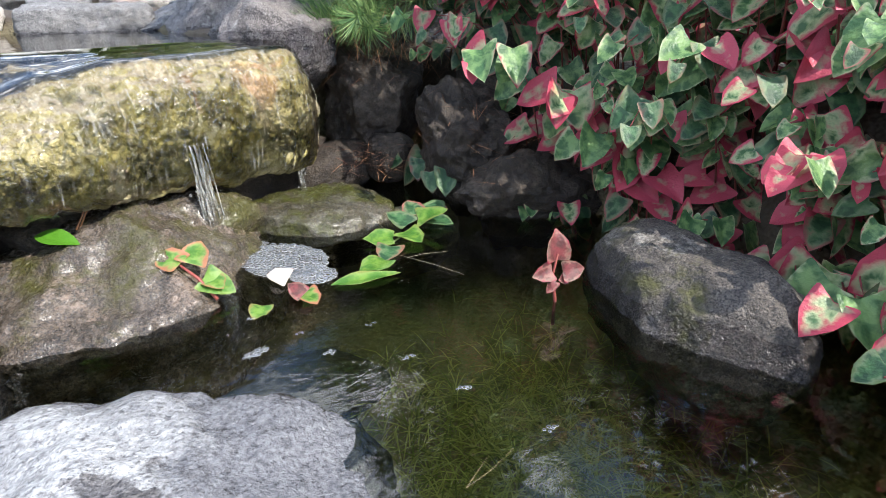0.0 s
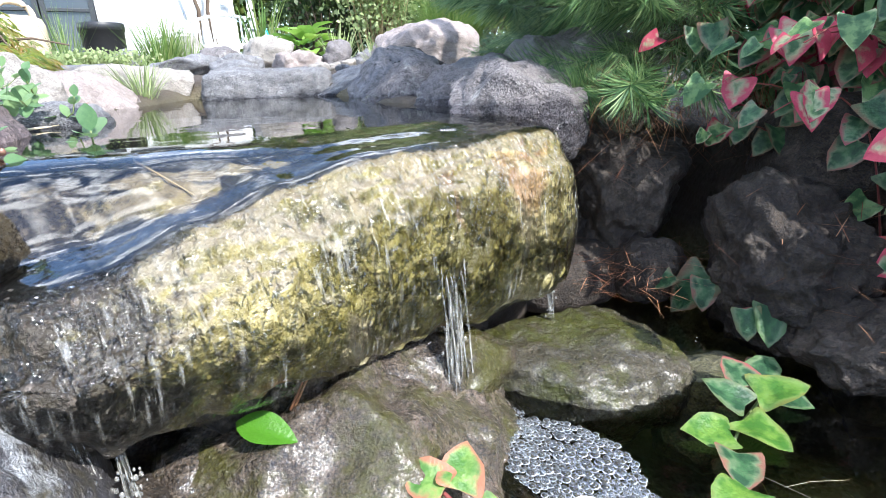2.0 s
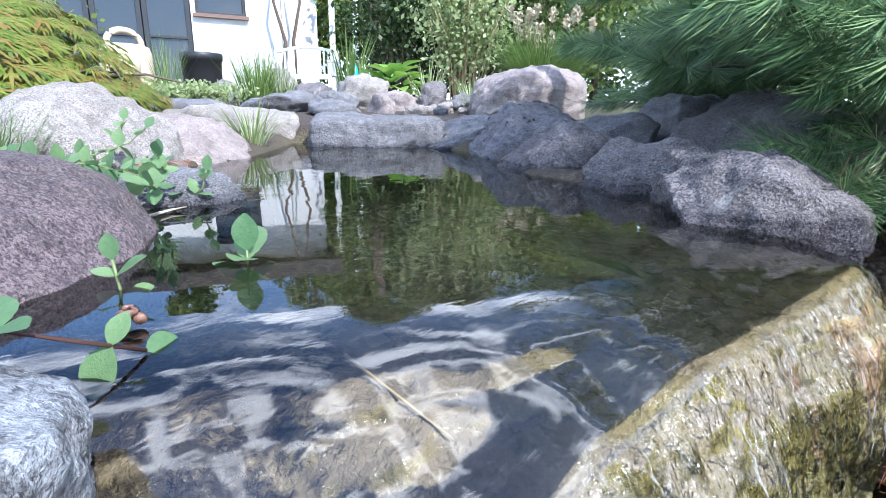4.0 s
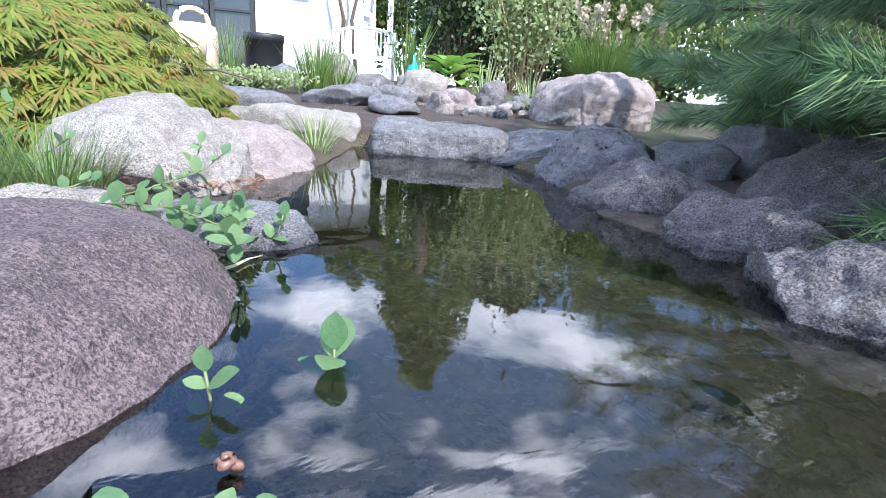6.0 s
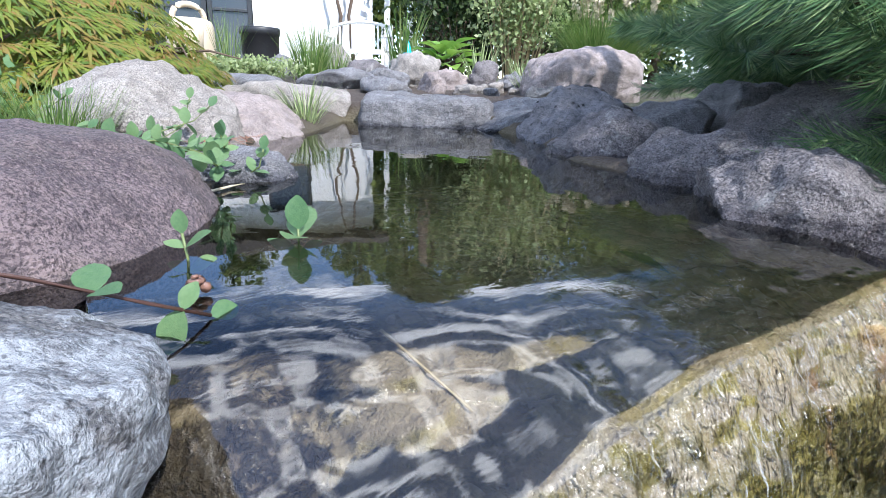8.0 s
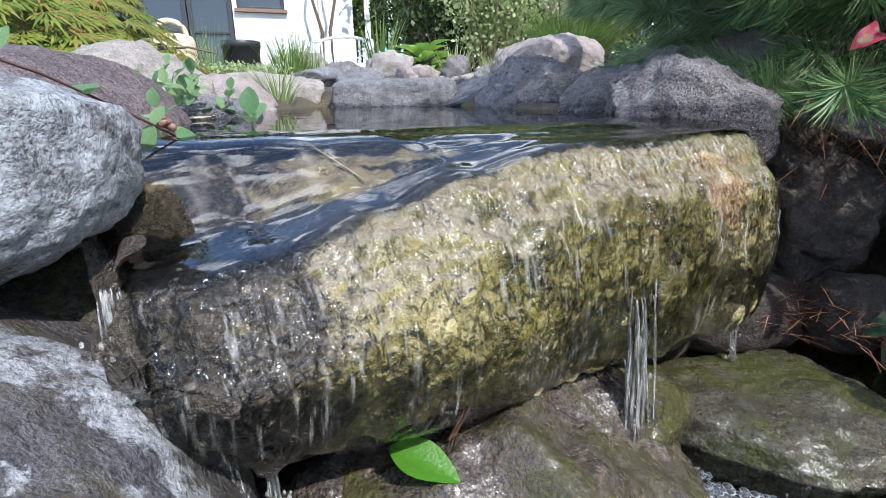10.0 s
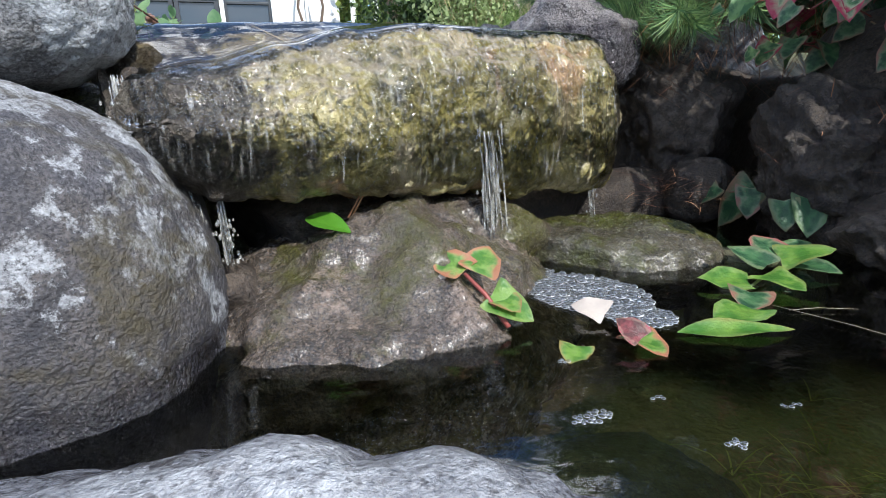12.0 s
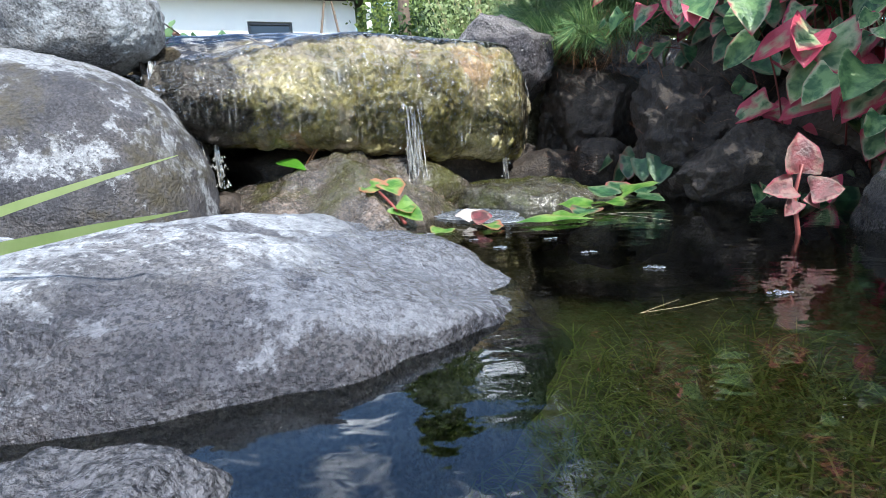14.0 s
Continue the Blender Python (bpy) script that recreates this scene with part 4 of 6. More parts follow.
# ---- leaves and plants ----
def leaf_mesh(name, rows_n, cols_n, shape, fold, droop, mat, notch=0.0, wave=0.0, seed=0):
    """A leaf blade one unit long, tip along +y, face up: half width shape(s), folded along its rib, tip drooping."""
    rnd = random.Random(seed)
    vs, rim, fs = [], [], []
    ph = rnd.uniform(0, 6)
    for i in range(rows_n + 1):
        s = (i / rows_n) ** (1.45 if notch else 1.0)
        for j in range(cols_n + 1):
            t = 2 * j / cols_n - 1
            w = shape(s)
            x = t * w
            y = s - notch * abs(t) ** 1.4 * math.sin(math.pi * min(1.0, s / 0.55)) ** 0.8
            z = fold * abs(x) - droop * s * s + wave * math.sin(9 * s + ph) * t * w * 0.6
            vs.append((x, y, z))
            rim.append(max(abs(t) ** 2.2, max(0.0, (s - 0.45) / 0.55) ** 3) if i else 0.6)
    n = cols_n + 1
    for i in range(rows_n):
        for j in range(cols_n):
            fs.append((i * n + j, i * n + j + 1, (i + 1) * n + j + 1, (i + 1) * n + j))
    me = bpy.data.meshes.new(name)
    me.from_pydata(vs, [], fs)
    me.materials.append(mat)
    me.shade_smooth()
    me.attributes.new("rim", "FLOAT", "POINT").data.foreach_set("value", rim)
    return me


def heart(s):
    return 0.47 * math.sin(math.pi * min(1, s) ** 0.6) ** 0.8 * (1 - 0.15 * s ** 3) + 0.003


def oval(s):
    return 0.36 * math.sin(math.pi * min(1, s * 0.97 + 0.015)) ** 0.7 + 0.004


def pointed(s):
    return 0.27 * math.sin(math.pi * min(1, s ** 0.85 * 0.985 + 0.01)) ** 0.85 + 0.003


def lance(s):
    return 0.17 * math.sin(math.pi * min(1, s * 0.97 + 0.02)) ** 0.9 + 0.003


def leaf_pose(at, tip, normal, size):
    y = Vector(tip).normalized()
    z = Vector(normal)
    z = z - y * z.dot(y)
    z = z.normalized() if z.length > 1e-4 else y.orthogonal().normalized()
    x = y.cross(z)
    m = Matrix((x, y, z)).transposed().to_4x4()
    return Matrix.Translation(at) @ m @ Matrix.Diagonal((size, size, size, 1))


def leaf(me, at, tip, normal, size, parent, label=""):
    ob = new("leaf", me)
    ob.parent = parent
    ob.matrix_local = leaf_pose(at, tip, normal, size)
    if label:
        ob["label"] = label
    return ob


CH = [leaf_mesh("leaf", 10, 6, heart, 0.22 + 0.06 * k, 0.1 + 0.07 * k, CHAM, 0.3, 0.12, k) for k in range(4)]
CHG = [leaf_mesh("leaf", 7, 4, heart, 0.2, 0.12 + 0.06 * k, CHAM_GREEN, 0.3, 0.1, 5 + k) for k in range(2)]
CHF = [leaf_mesh("leaf", 9, 6, heart, 0.14, 0.06, CHAM_FALL, 0.26, 0.25, 9 + k) for k in range(3)]
PALELEAF = leaf_mesh("leaf", 8, 4, heart, 0.35, 0.3, leaf_mat("pale_dead_leaf", [(0.2, (0.5, 0.42, 0.36)), (0.8, (0.72, 0.64, 0.56))], 0.5, scale=5), 0.24, 0.25, 14)
CHP = [leaf_mesh("leaf", 7, 4, heart, 0.25, 0.2, CHAM_PINK, 0.24, 0.2, 12)]
LONG = leaf_mesh("leaf", 10, 6, lambda s: 0.5 * pointed(s), 0.3, 0.02, CHAM_FALL, 0.0, 0.2, 13)
OV = [leaf_mesh("leaf", 6, 4, oval, 0.16, 0.1 + 0.05 * k, BROOK, 0.0, 0.05, 15 + k) for k in range(2)]
FR = leaf_mesh("leaf", 10, 6, pointed, 0.3, 0.1, FRESH, 0.0, 0.06, 18)
HO = leaf_mesh("leaf", 8, 4, oval, 0.35, 0.35, HOSTA, 0.0, 0.08, 19)


def arch(base, way, length, lift, n=9, wobble=0.012, rnd=random):
    """Points of a stem that climbs by lift and leans over along way."""
    pts = []
    d = Vector((way[0], way[1], 0)).normalized()
    k = rnd.uniform(0, 6)
    for i in range(n):
        f = i / (n - 1)
        pts.append(Vector(base) + d * length * f ** 1.3 + Vector((0, 0, lift * math.sin(f * 2.0) / 0.95)) + Vector((math.sin(k + 5 * f), math.cos(k + 4 * f), 0)) * wobble * f)
    return pts


def chameleon(base, way, length, lift, seed, green=0.15, count=10, size=0.042):
    """One chameleon plant: a red jointed stem with heart leaves in turn on both sides."""
    rnd = random.Random(seed)
    plant = empty("chameleon_plant", Matrix.Translation(base))
    pts = [p - Vector(base) for p in arch(base, way, length, lift, 10, 0.014, rnd)]
    vs, fs = tube(pts, [0.0014 * (1 - 0.5 * i / 9) for i in range(10)], 5)
    mesh_ob("stem", vs, fs, REDSTEM, plant)
    for k in range(count):
        f = 0.1 + 0.9 * k / (count - 1)
        i = min(8, int(f * 9))
        at = pts[i].lerp(pts[i + 1], f * 9 - i)
        t = (pts[i + 1] - pts[i]).normalized()
        ang = k * 2.4 + rnd.uniform(-0.5, 0.5)
        side = Vector((math.cos(ang), math.sin(ang), 0))
        if side.dot(Vector((1, 0.35, 0))) > 0.45:
            side = (side + Vector((-0.9, -0.6, 0))).normalized()
        tip = (side * 0.6 + t * 0.2 + Vector((0, 0, rnd.uniform(-1.2, -0.25)))).normalized()
        nor = Vector((-0.3 + rnd.uniform(-0.7, 0.7), -0.6 + rnd.uniform(-0.6, 0.5), 0.7)) + side * 0.4
        sz = size * rnd.uniform(0.65, 1.15) * (1.0 - 0.35 * max(0, f - 0.75) / 0.25)
        stalk = at + side * 0.012 + Vector((0, 0, 0.006))
        leaf(rnd.choice(CHG if rnd.random() < green else CH), stalk, tip, nor, sz, plant)
    return tagged(plant, "chameleon plant with red-edged green heart leaves over the rocks", "plant", "chameleon plants by the pool")


rnd = random.Random(11)
for k in range(165):
    y = rnd.uniform(0.06, 1.1)
    back = rnd.random() ** 1.3
    edge = 0.5 - 0.1 * smooth(0.4, 0.7, y)
    x = edge + 0.05 + (0.5 if y < 0.42 else 0.27) * back
    if y > 0.42 and back < 0.3:
        continue
    shade = y > 0.72 and back < 0.45
    reach = rnd.uniform(0.07, 0.19) * (1 - 0.6 * back)
    lift = rnd.uniform(0.02, 0.13) + 0.17 * back - (0.03 if y < 0.3 else 0)
    lift *= 0.55 if y < 0.55 else 1.0
    chameleon((x, y, ground_z(x, y)[0]), (-1, rnd.uniform(-0.9, 0.15)), reach, lift, 100 + k, 0.75 if shade else 0.3, 13)
for k in range(80):
    y = rnd.uniform(0.04, 0.72)
    edge = 0.5 - 0.1 * smooth(0.4, 0.7, y)
    x = edge + rnd.uniform(0.035, 0.13)
    if y > 0.45 and k % 4:
        continue
    chameleon((x, y, ground_z(x, y)[0]), (-1, rnd.uniform(-0.8, 0.2)), rnd.uniform(0.04, 0.11), rnd.uniform(0.02, 0.09), 600 + k, 0.2, 9)
for k in range(16):
    x, y = rnd.uniform(0.47, 0.62), rnd.uniform(0.72, 1.05)
    chameleon((x, y, ground_z(x, y)[0]), (-1, rnd.uniform(-0.3, 0.4)), rnd.uniform(0.12, 0.22), rnd.uniform(0.1, 0.2), 800 + k, 0.5, 10)
for k in range(22):
    x, y = rnd.uniform(0.49, 0.62), rnd.uniform(0.42, 0.7)
    chameleon((x, y, ground_z(x, y)[0]), (-1, rnd.uniform(-0.5, 0.3)), rnd.uniform(0.04, 0.14), rnd.uniform(0.17, 0.27), 900 + k, 0.3, 13)
for k in range(30):
    x, y = rnd.uniform(0.5, 0.74), rnd.uniform(0.66, 1.02)
    chameleon((x, y, ground_z(x, y)[0]), (-1, rnd.uniform(-0.6, 0.3)), rnd.uniform(0.08, 0.2), rnd.uniform(0.17, 0.34), 1000 + k, 0.3, 14)
for k in range(18):
    x, y = rnd.uniform(0.58, 0.78), rnd.uniform(0.24, 0.5)
    chameleon((x, y, ground_z(x, y)[0]), (-1, rnd.uniform(-0.5, 0.3)), rnd.uniform(0.04, 0.14), rnd.uniform(0.16, 0.28), 1200 + k, 0.3, 14)
# stems that hang out furthest over the water
for bx, by, wx, wy, ln, up, green in ((0.46, 0.68, -1, -0.35, 0.17, 0.2, 0.0), (0.49, 0.62, -0.9, -0.6, 0.12, 0.12, 0.0), (0.45, 0.72, -1, 0.3, 0.16, 0.02, 0.9), (0.52, 0.55, -1, -0.2, 0.1, 0.08, 0.0), (0.42, 0.8, -1, 0.4, 0.13, 0.02, 1.0), (0.56, 0.2, -1, -0.4, 0.12, 0.05, 0.0), (0.53, 0.28, -0.8, -0.7, 0.1, 0.02, 0.0)):
    chameleon((bx, by, max(0.03, ground_z(bx, by)[0])), (wx, wy), ln, up, 300 + int(bx * 100 + by * 1000), green, 9, 0.06)

# pink seedling standing in the water, and the floating green shoot
seed = empty("chameleon_seedling", Matrix.Translation((0.28, 0.392, -0.028)))
vs, fs = tube([(0, 0, 0), (0.002, 0.002, 0.03), (-0.002, 0.004, 0.06), (0.0, 0.0, 0.085)], [0.002, 0.002, 0.0018, 0.0012], 6)
mesh_ob("stem", vs, fs, REDSTEM, seed)
for a, t, s in ((0, (0.06, 0.1, 1.0), 0.033), (1, (-0.95, -0.1, -0.05), 0.023), (2, (0.95, -0.3, 0.1), 0.025), (3, (0.6, -0.3, -0.6), 0.014), (4, (-0.6, -0.3, -0.6), 0.015)):
    leaf(CHP[0], (0.007 * t[0], 0.007 * t[1], 0.072 + 0.006 * (a == 0) - 0.004 * a), t, (0.1 * t[0], -0.9, 0.45), s, seed)
tagged(seed, "pink-leaved chameleon seedling standing in the water", "plant")
shoot = empty("floating_shoot", Matrix.Translation((0.2, 0.634, 0.002)))
vs, fs = tube([(-0.04, -0.03, 0.0), (0.0, 0.0, 0.003), (0.05, 0.03, 0.004), (0.1, 0.07, 0.0)], [0.0015] * 4, 5)
mesh_ob("stem", vs, fs, GREENSTEM, shoot)
for x, y, z, tx, ty, tz, s in ((-0.02, -0.01, 0.004, -0.9, 0.3, 0.1, 0.052), (0.0, 0.0, 0.006, 0.2, -1, 0.05, 0.056), (0.01, 0.01, 0.012, -0.5, 0.8, 0.4, 0.05), (0.03, 0.02, 0.014, 0.9, -0.4, 0.35, 0.056), (0.03, 0.03, 0.016, 0.1, 1, 0.4, 0.05), (0.05, 0.03, 0.006, 0.7, -0.8, 0.05, 0.05), (0.06, 0.05, 0.01, 0.9, 0.4, 0.3, 0.045), (0.08, 0.06, 0.004, 0.2, 0.9, 0.1, 0.04), (-0.03, -0.03, 0.002, -0.5, -0.8, 0.0, 0.05)):
    leaf(CHF[0] if s > 0.051 else CHG[0], (x, y, z), (tx, ty, tz), (0, -0.25, 1), 0.8 * s, shoot)
tagged(shoot, "green chameleon shoot floating on the lower pool", "plant")

def on_top(ob, x, y):
    """Height of a thing's surface at x, y."""
    bpy.context.view_layer.update()
    hit, p, _, _ = ob.ray_cast(ob.matrix_world.inverted() @ Vector((x, y, 2)), Vector((0, 0, -1)))
    return (ob.matrix_world @ p).z if hit else 0.0


# ---- fallen leaves, foam and litter on the lower pool ----
def fallen(me, at, tip, normal, size, label, name="fallen_leaf"):
    ob = new(name, me)
    ob.matrix_world = leaf_pose(at, tip, normal, size)
    return tagged(ob, label, "leaf")


fallen(FR, (-0.21, 0.642, on_top(MIDROCK, -0.184, 0.63) + 0.013), (0.9, -0.42, -0.16), (-0.05, -0.3, 0.95), 0.045, "bright green fallen leaf on the wet brown rock")
SUNKLEAF = leaf_mesh("leaf", 8, 4, lambda s: 0.6 * pointed(s), 0.25, 0.05, leaf_mat("dark_sodden_leaf", [(0.2, (0.02, 0.035, 0.008)), (0.8, (0.05, 0.075, 0.015))], 0.5, scale=5), 0.0, 0.1, 31)
fallen(SUNKLEAF, (-0.11, 0.853, 0.2545), (0.5, -0.87, 0.0), (0.1, -0.1, 1), 0.046, "dark sodden leaf caught where the water slides over the slab")
fallen(CHF[1], (0.15, 0.57, 0.003), (-0.5, -0.2, 0.0), (0, 0, 1), 0.042, "green leaf with a red edge afloat")
fallen(LONG, (0.073, 0.537, 0.002), (1, -0.1, 0.03), (0, -0.15, 1), 0.083, "long yellow-green leaf afloat")
fallen(CHF[0], (0.04, 0.535, 0.003), (0.3, -1, 0.0), (0.1, -0.2, 1), 0.034, "red and green leaf afloat")
fallen(CHF[1], (-0.005, 0.525, 0.002), (-0.4, -0.8, 0.0), (0.2, 0, 1), 0.026, "small green leaf afloat")
fallen(PALELEAF, (0.03, 0.568, 0.006), (-0.7, 0.5, 0.3), (0, -0.5, 0.8), 0.028, "pale pink curled leaf on the foam")
fallen(CHP[0], (0.038, 0.518, 0.008), (-0.5, 0.5, 0.5), (0, -0.7, 0.7), 0.022, "small pink leaf afloat")
sprig = empty("fallen_sprig", Matrix.Translation((-0.058, 0.575, on_top(MIDROCK, -0.058, 0.575))))
vs, fs = tube([(0.01, -0.02, -0.005), (-0.005, 0.0, 0.015), (-0.02, 0.01, 0.03)], [0.002, 0.002, 0.0015], 6)
mesh_ob("stem", vs, fs, REDSTEM, sprig)
for me, x, y, z, t, s in ((CHF[0], 0.0, 0.0, 0.014, (0.7, -0.4, -0.35), 0.038), (CHF[1], -0.01, 0.01, 0.03, (0.3, 0.6, 0.3), 0.036), (CHF[2], -0.02, 0.01, 0.032, (-0.6, 0.5, 0.25), 0.035), (PALELEAF, -0.03, 0.003, 0.02, (-0.9, -0.4, -0.5), 0.032), (CHF[0], 0.005, 0.005, 0.012, (0.4, -0.8, -0.1), 0.03)):
    leaf(me, (x, y, z), t, (0.1, -0.5, 0.8), s, sprig)
tagged(sprig, "fallen sprig of green and orange leaves on the rock", "leaf")


def foam(name, spots, seed, label):
    """A raft of bubbles: many small domes packed together on the water."""
    r = random.Random(seed)
    dirs, faces = ico(2)
    faces = [f for f in faces if all(dirs[i][2] > -0.4 for i in f)]
    ring = [2 * math.pi * i / 10 for i in range(11)]
    lists, rims = [], []
    for cx, cy, rx, ry, rot, n, small, large in spots:
        placed = []
        c, s = math.cos(rot), math.sin(rot)
        for _ in range(n * 6):
            if len(placed) >= n:
                break
            a, q = r.uniform(0, 6.283), math.sqrt(r.random())
            x, y, rad = q * math.cos(a) * rx, q * math.sin(a) * ry, r.uniform(small, large) * (1.3 - 0.5 * q)
            if any((x - u) ** 2 + (y - v) ** 2 < (0.62 * (rad + w)) ** 2 for u, v, w in placed):
                continue
            placed.append((x, y, rad))
            px, py = cx + c * x - s * y, cy + s * x + c * y
            lists.append(([Vector(d) * rad + Vector((px, py, rad * 0.25)) for d in dirs], faces))
            # a white ring per bubble draws the sky's reflection along its rim
            rims.append(tube([(px + rad * 0.93 * math.cos(a), py + rad * 0.93 * math.sin(a), rad * 0.5) for a in ring], [rad * 0.14] * 11, 4))
    vs, fs = join(lists)
    ob = mesh_ob(name, vs, fs, BUBBLE)
    vs, fs = join(rims)
    mesh_ob("rim_highlight", vs, fs, FOAMRIM, ob)
    return tagged(ob, label, "foam", kind="stuff")


foam("foam", [(0.035, 0.635, 0.062, 0.045, -0.95, 420, 0.002, 0.0048), (0.06, 0.575, 0.028, 0.022, -0.6, 150, 0.0018, 0.004), (0.005, 0.7, 0.03, 0.02, -1.2, 160, 0.001, 0.002)], 1, "raft of white foam bubbles below the waterfall")
foam("foam_patch", [(-0.022, 0.44, 0.012, 0.006, 0.3, 22, 0.001, 0.0022), (0.042, 0.41, 0.006, 0.004, 0, 8, 0.001, 0.002), (0.021, 0.455, 0.004, 0.003, 0, 4, 0.001, 0.002), (0.105, 0.37, 0.006, 0.003, 0, 6, 0.001, 0.002), (0.131, 0.31, 0.008, 0.003, 0, 6, 0.001, 0.002), (-0.02, 0.506, 0.004, 0.003, 0, 4, 0.001, 0.002), (0.168, 0.24, 0.007, 0.003, 0, 6, 0.001, 0.002), (0.09, 0.44, 0.005, 0.002, 0, 5, 0.001, 0.002)], 2, "small scattered patches of bubbles on the pool")


def litter(name, n, where, mat, length, width, seed, label, tilt=0.25):
    """Loose needles strewn over a patch: where(r) gives a place and its height."""
    r = random.Random(seed)
    lists = []
    for _ in range(n):
        x, y, z = where(r)
        a = r.uniform(0, 6.283)
        lists.append(blade((x, y, z), (math.cos(a), math.sin(a), r.uniform(-tilt * 0.5, tilt)), length * r.uniform(0.6, 1.2), width, 0.15, segs=2))
    vs, fs = join(lists)
    return tagged(mesh_ob(name, vs, fs, mat, smooth=False), label, "litter", kind="stuff")


litter("needle_litter", 260, lambda r: (r.gauss(0.27, 0.05), r.gauss(0.9, 0.035), r.uniform(0.03, 0.075)), DRYNEEDLE, 0.05, 0.0012, 3, "brown pine needles caught between the dark stones")
litter("needle_litter", 500, lambda r: (r.uniform(0.12, 0.5), r.uniform(0.97, 1.25), r.uniform(0.23, 0.28)), DRYNEEDLE, 0.06, 0.0013, 4, "thick mat of brown pine needles under the pine")
litter("needle_litter", 120, lambda r: (r.uniform(0.3, 0.5), r.uniform(0.6, 0.85), r.uniform(0.05, 0.17)), DRYNEEDLE, 0.05, 0.0012, 5, "brown pine needles on the shaded rocks", 0.9)
litter("needle_litter", 420, lambda r: (r.uniform(0.2, 0.5), r.uniform(0.9, 1.05), r.uniform(0.18, 0.285)), DRYNEEDLE, 0.07, 0.0012, 16, "brown pine needles hanging over the dark rocks", 1.6)
litter("needle_litter", 60, lambda r: (r.uniform(0.22, 0.34), r.uniform(1.05, 1.2), r.uniform(0.245, 0.275)), DRYNEEDLE, 0.07, 0.0012, 6, "dry needles between the pool boulders")


NEEDLE_A, NEEDLE_B, NEEDLE_C = (0.086, 0.219, 0.001), (0.132, 0.235, 0.001), (0.113, 0.237, 0.001)


def twig(points, radius, mat, label, name="twig"):
    vs, fs = tube(points, [radius * (1 - 0.5 * i / (len(points) - 1)) for i in range(len(points))], 5)
    return tagged(mesh_ob(name, vs, fs, mat), label, "twig")


twig([(-0.264, 0.722, 0.252), (-0.243, 0.706, 0.242), (-0.221, 0.691, 0.23)], 0.0009, STRAW, "pale straw stuck in the water on the slab", "straw")
twig([(-0.462, 0.98, 0.257), (-0.449, 0.995, 0.259), (-0.444, 1.015, 0.259), (-0.434, 1.025, 0.26)], 0.0018, STRAW, "pale bent stick lying at the pool's edge", "stick")
twig([(0.172, 0.578, 0.002), (0.2, 0.53, 0.003), (0.222, 0.49, 0.002)], 0.0002, STRAW, "pale needle floating on the lower pool", "floating_needle")
twig([(0.178, 0.566, 0.002), (0.2, 0.565, 0.003), (0.23, 0.56, 0.002)], 0.0002, STRAW, "pale needle floating on the lower pool", "floating_needle")
twig([NEEDLE_A, ((NEEDLE_A[0] + NEEDLE_B[0]) / 2, (NEEDLE_A[1] + NEEDLE_B[1]) / 2 - 0.002, 0.001), NEEDLE_B], 0.00014, TANSTEM, "pair of pale needles floating on the pool", "floating_needle")
twig([NEEDLE_A, ((NEEDLE_A[0] + NEEDLE_C[0]) / 2, (NEEDLE_A[1] + NEEDLE_C[1]) / 2, 0.001), NEEDLE_C], 0.00014, TANSTEM, "pair of pale needles floating on the pool", "floating_needle")
twig([(-0.172, 0.655, 0.077), (-0.163, 0.66, 0.092), (-0.15, 0.668, 0.109)], 0.0012, DRYNEEDLE, "brown needle pair leaning on the wet rock")
twig([(-0.175, 0.652, 0.077), (-0.167, 0.657, 0.09), (-0.158, 0.668, 0.106)], 0.0012, DRYNEEDLE, "brown needle pair leaning on the wet rock")

# pond weed on the bed of the lower pool
lists = []
r = random.Random(8)
for _ in range(1500):
    x, y = r.gauss(0.2, 0.11), r.gauss(0.3, 0.11)
    z = ground_z(x, y)[0]
    if z > -0.08:
        continue
    a = r.uniform(0, 6.283)
    for q in range(3):
        lists.append(blade((x, y, z), (math.cos(a + q), math.sin(a + q), r.uniform(0.3, 1.1)), r.uniform(0.02, 0.065), 0.0022, r.uniform(0.6, 2.2), segs=3))
vs, fs = join(lists)
tagged(mesh_ob("pond_weed", vs, fs, WEED, smooth=False), "green feathery weed on the bed of the lower pool", "water plant", kind="stuff")


def blades_thing(name, base, n, spread, length, width, lean, droop, mat, seed, label, category="grass", kind=""):
    """A clump of strap leaves or grass from one foot, one thing."""
    r = random.Random(seed)
    lists = []
    for _ in range(n):
        a, q = r.uniform(0, 6.283), math.sqrt(r.random()) * spread
        d = (math.cos(a) * lean * r.uniform(0.2, 1), math.sin(a) * lean * r.uniform(0.2, 1), 1)
        lists.append(blade((math.cos(a) * q, math.sin(a) * q, 0), d, length * r.uniform(0.55, 1.1), width, droop * r.uniform(0.4, 1.3)))
    vs, fs = join(lists)
    ob = mesh_ob(name, vs, fs, mat, smooth=False)
    ob.location = base
    return tagged(ob, label, category, kind=kind)


# long blades that lean in over the foreground rock
tuft = empty("grass_tuft", Matrix.Translation((-0.28, 0.15, 0.034)))
for d, ln, wd in (((0.15, 0.06, 0.062), 0.178, 0.007), ((0.17, 0.012, 0.042), 0.186, 0.009), ((0.14, 0.0, 0.1), 0.14, 0.006), ((0.15, -0.03, 0.08), 0.12, 0.006)):
    vs, fs = blade((0, 0, 0), d, ln, wd, 0.14, up=Vector((0, 1, 0.35)), segs=6)
    mesh_ob("blade", vs, fs, BRIGHT_GRASS, tuft)
tagged(tuft, "pale green grass blades leaning over the lichened rock", "grass")
dry = empty("dead_stalk", Matrix.Translation((-0.152, 0.115, 0.0)))
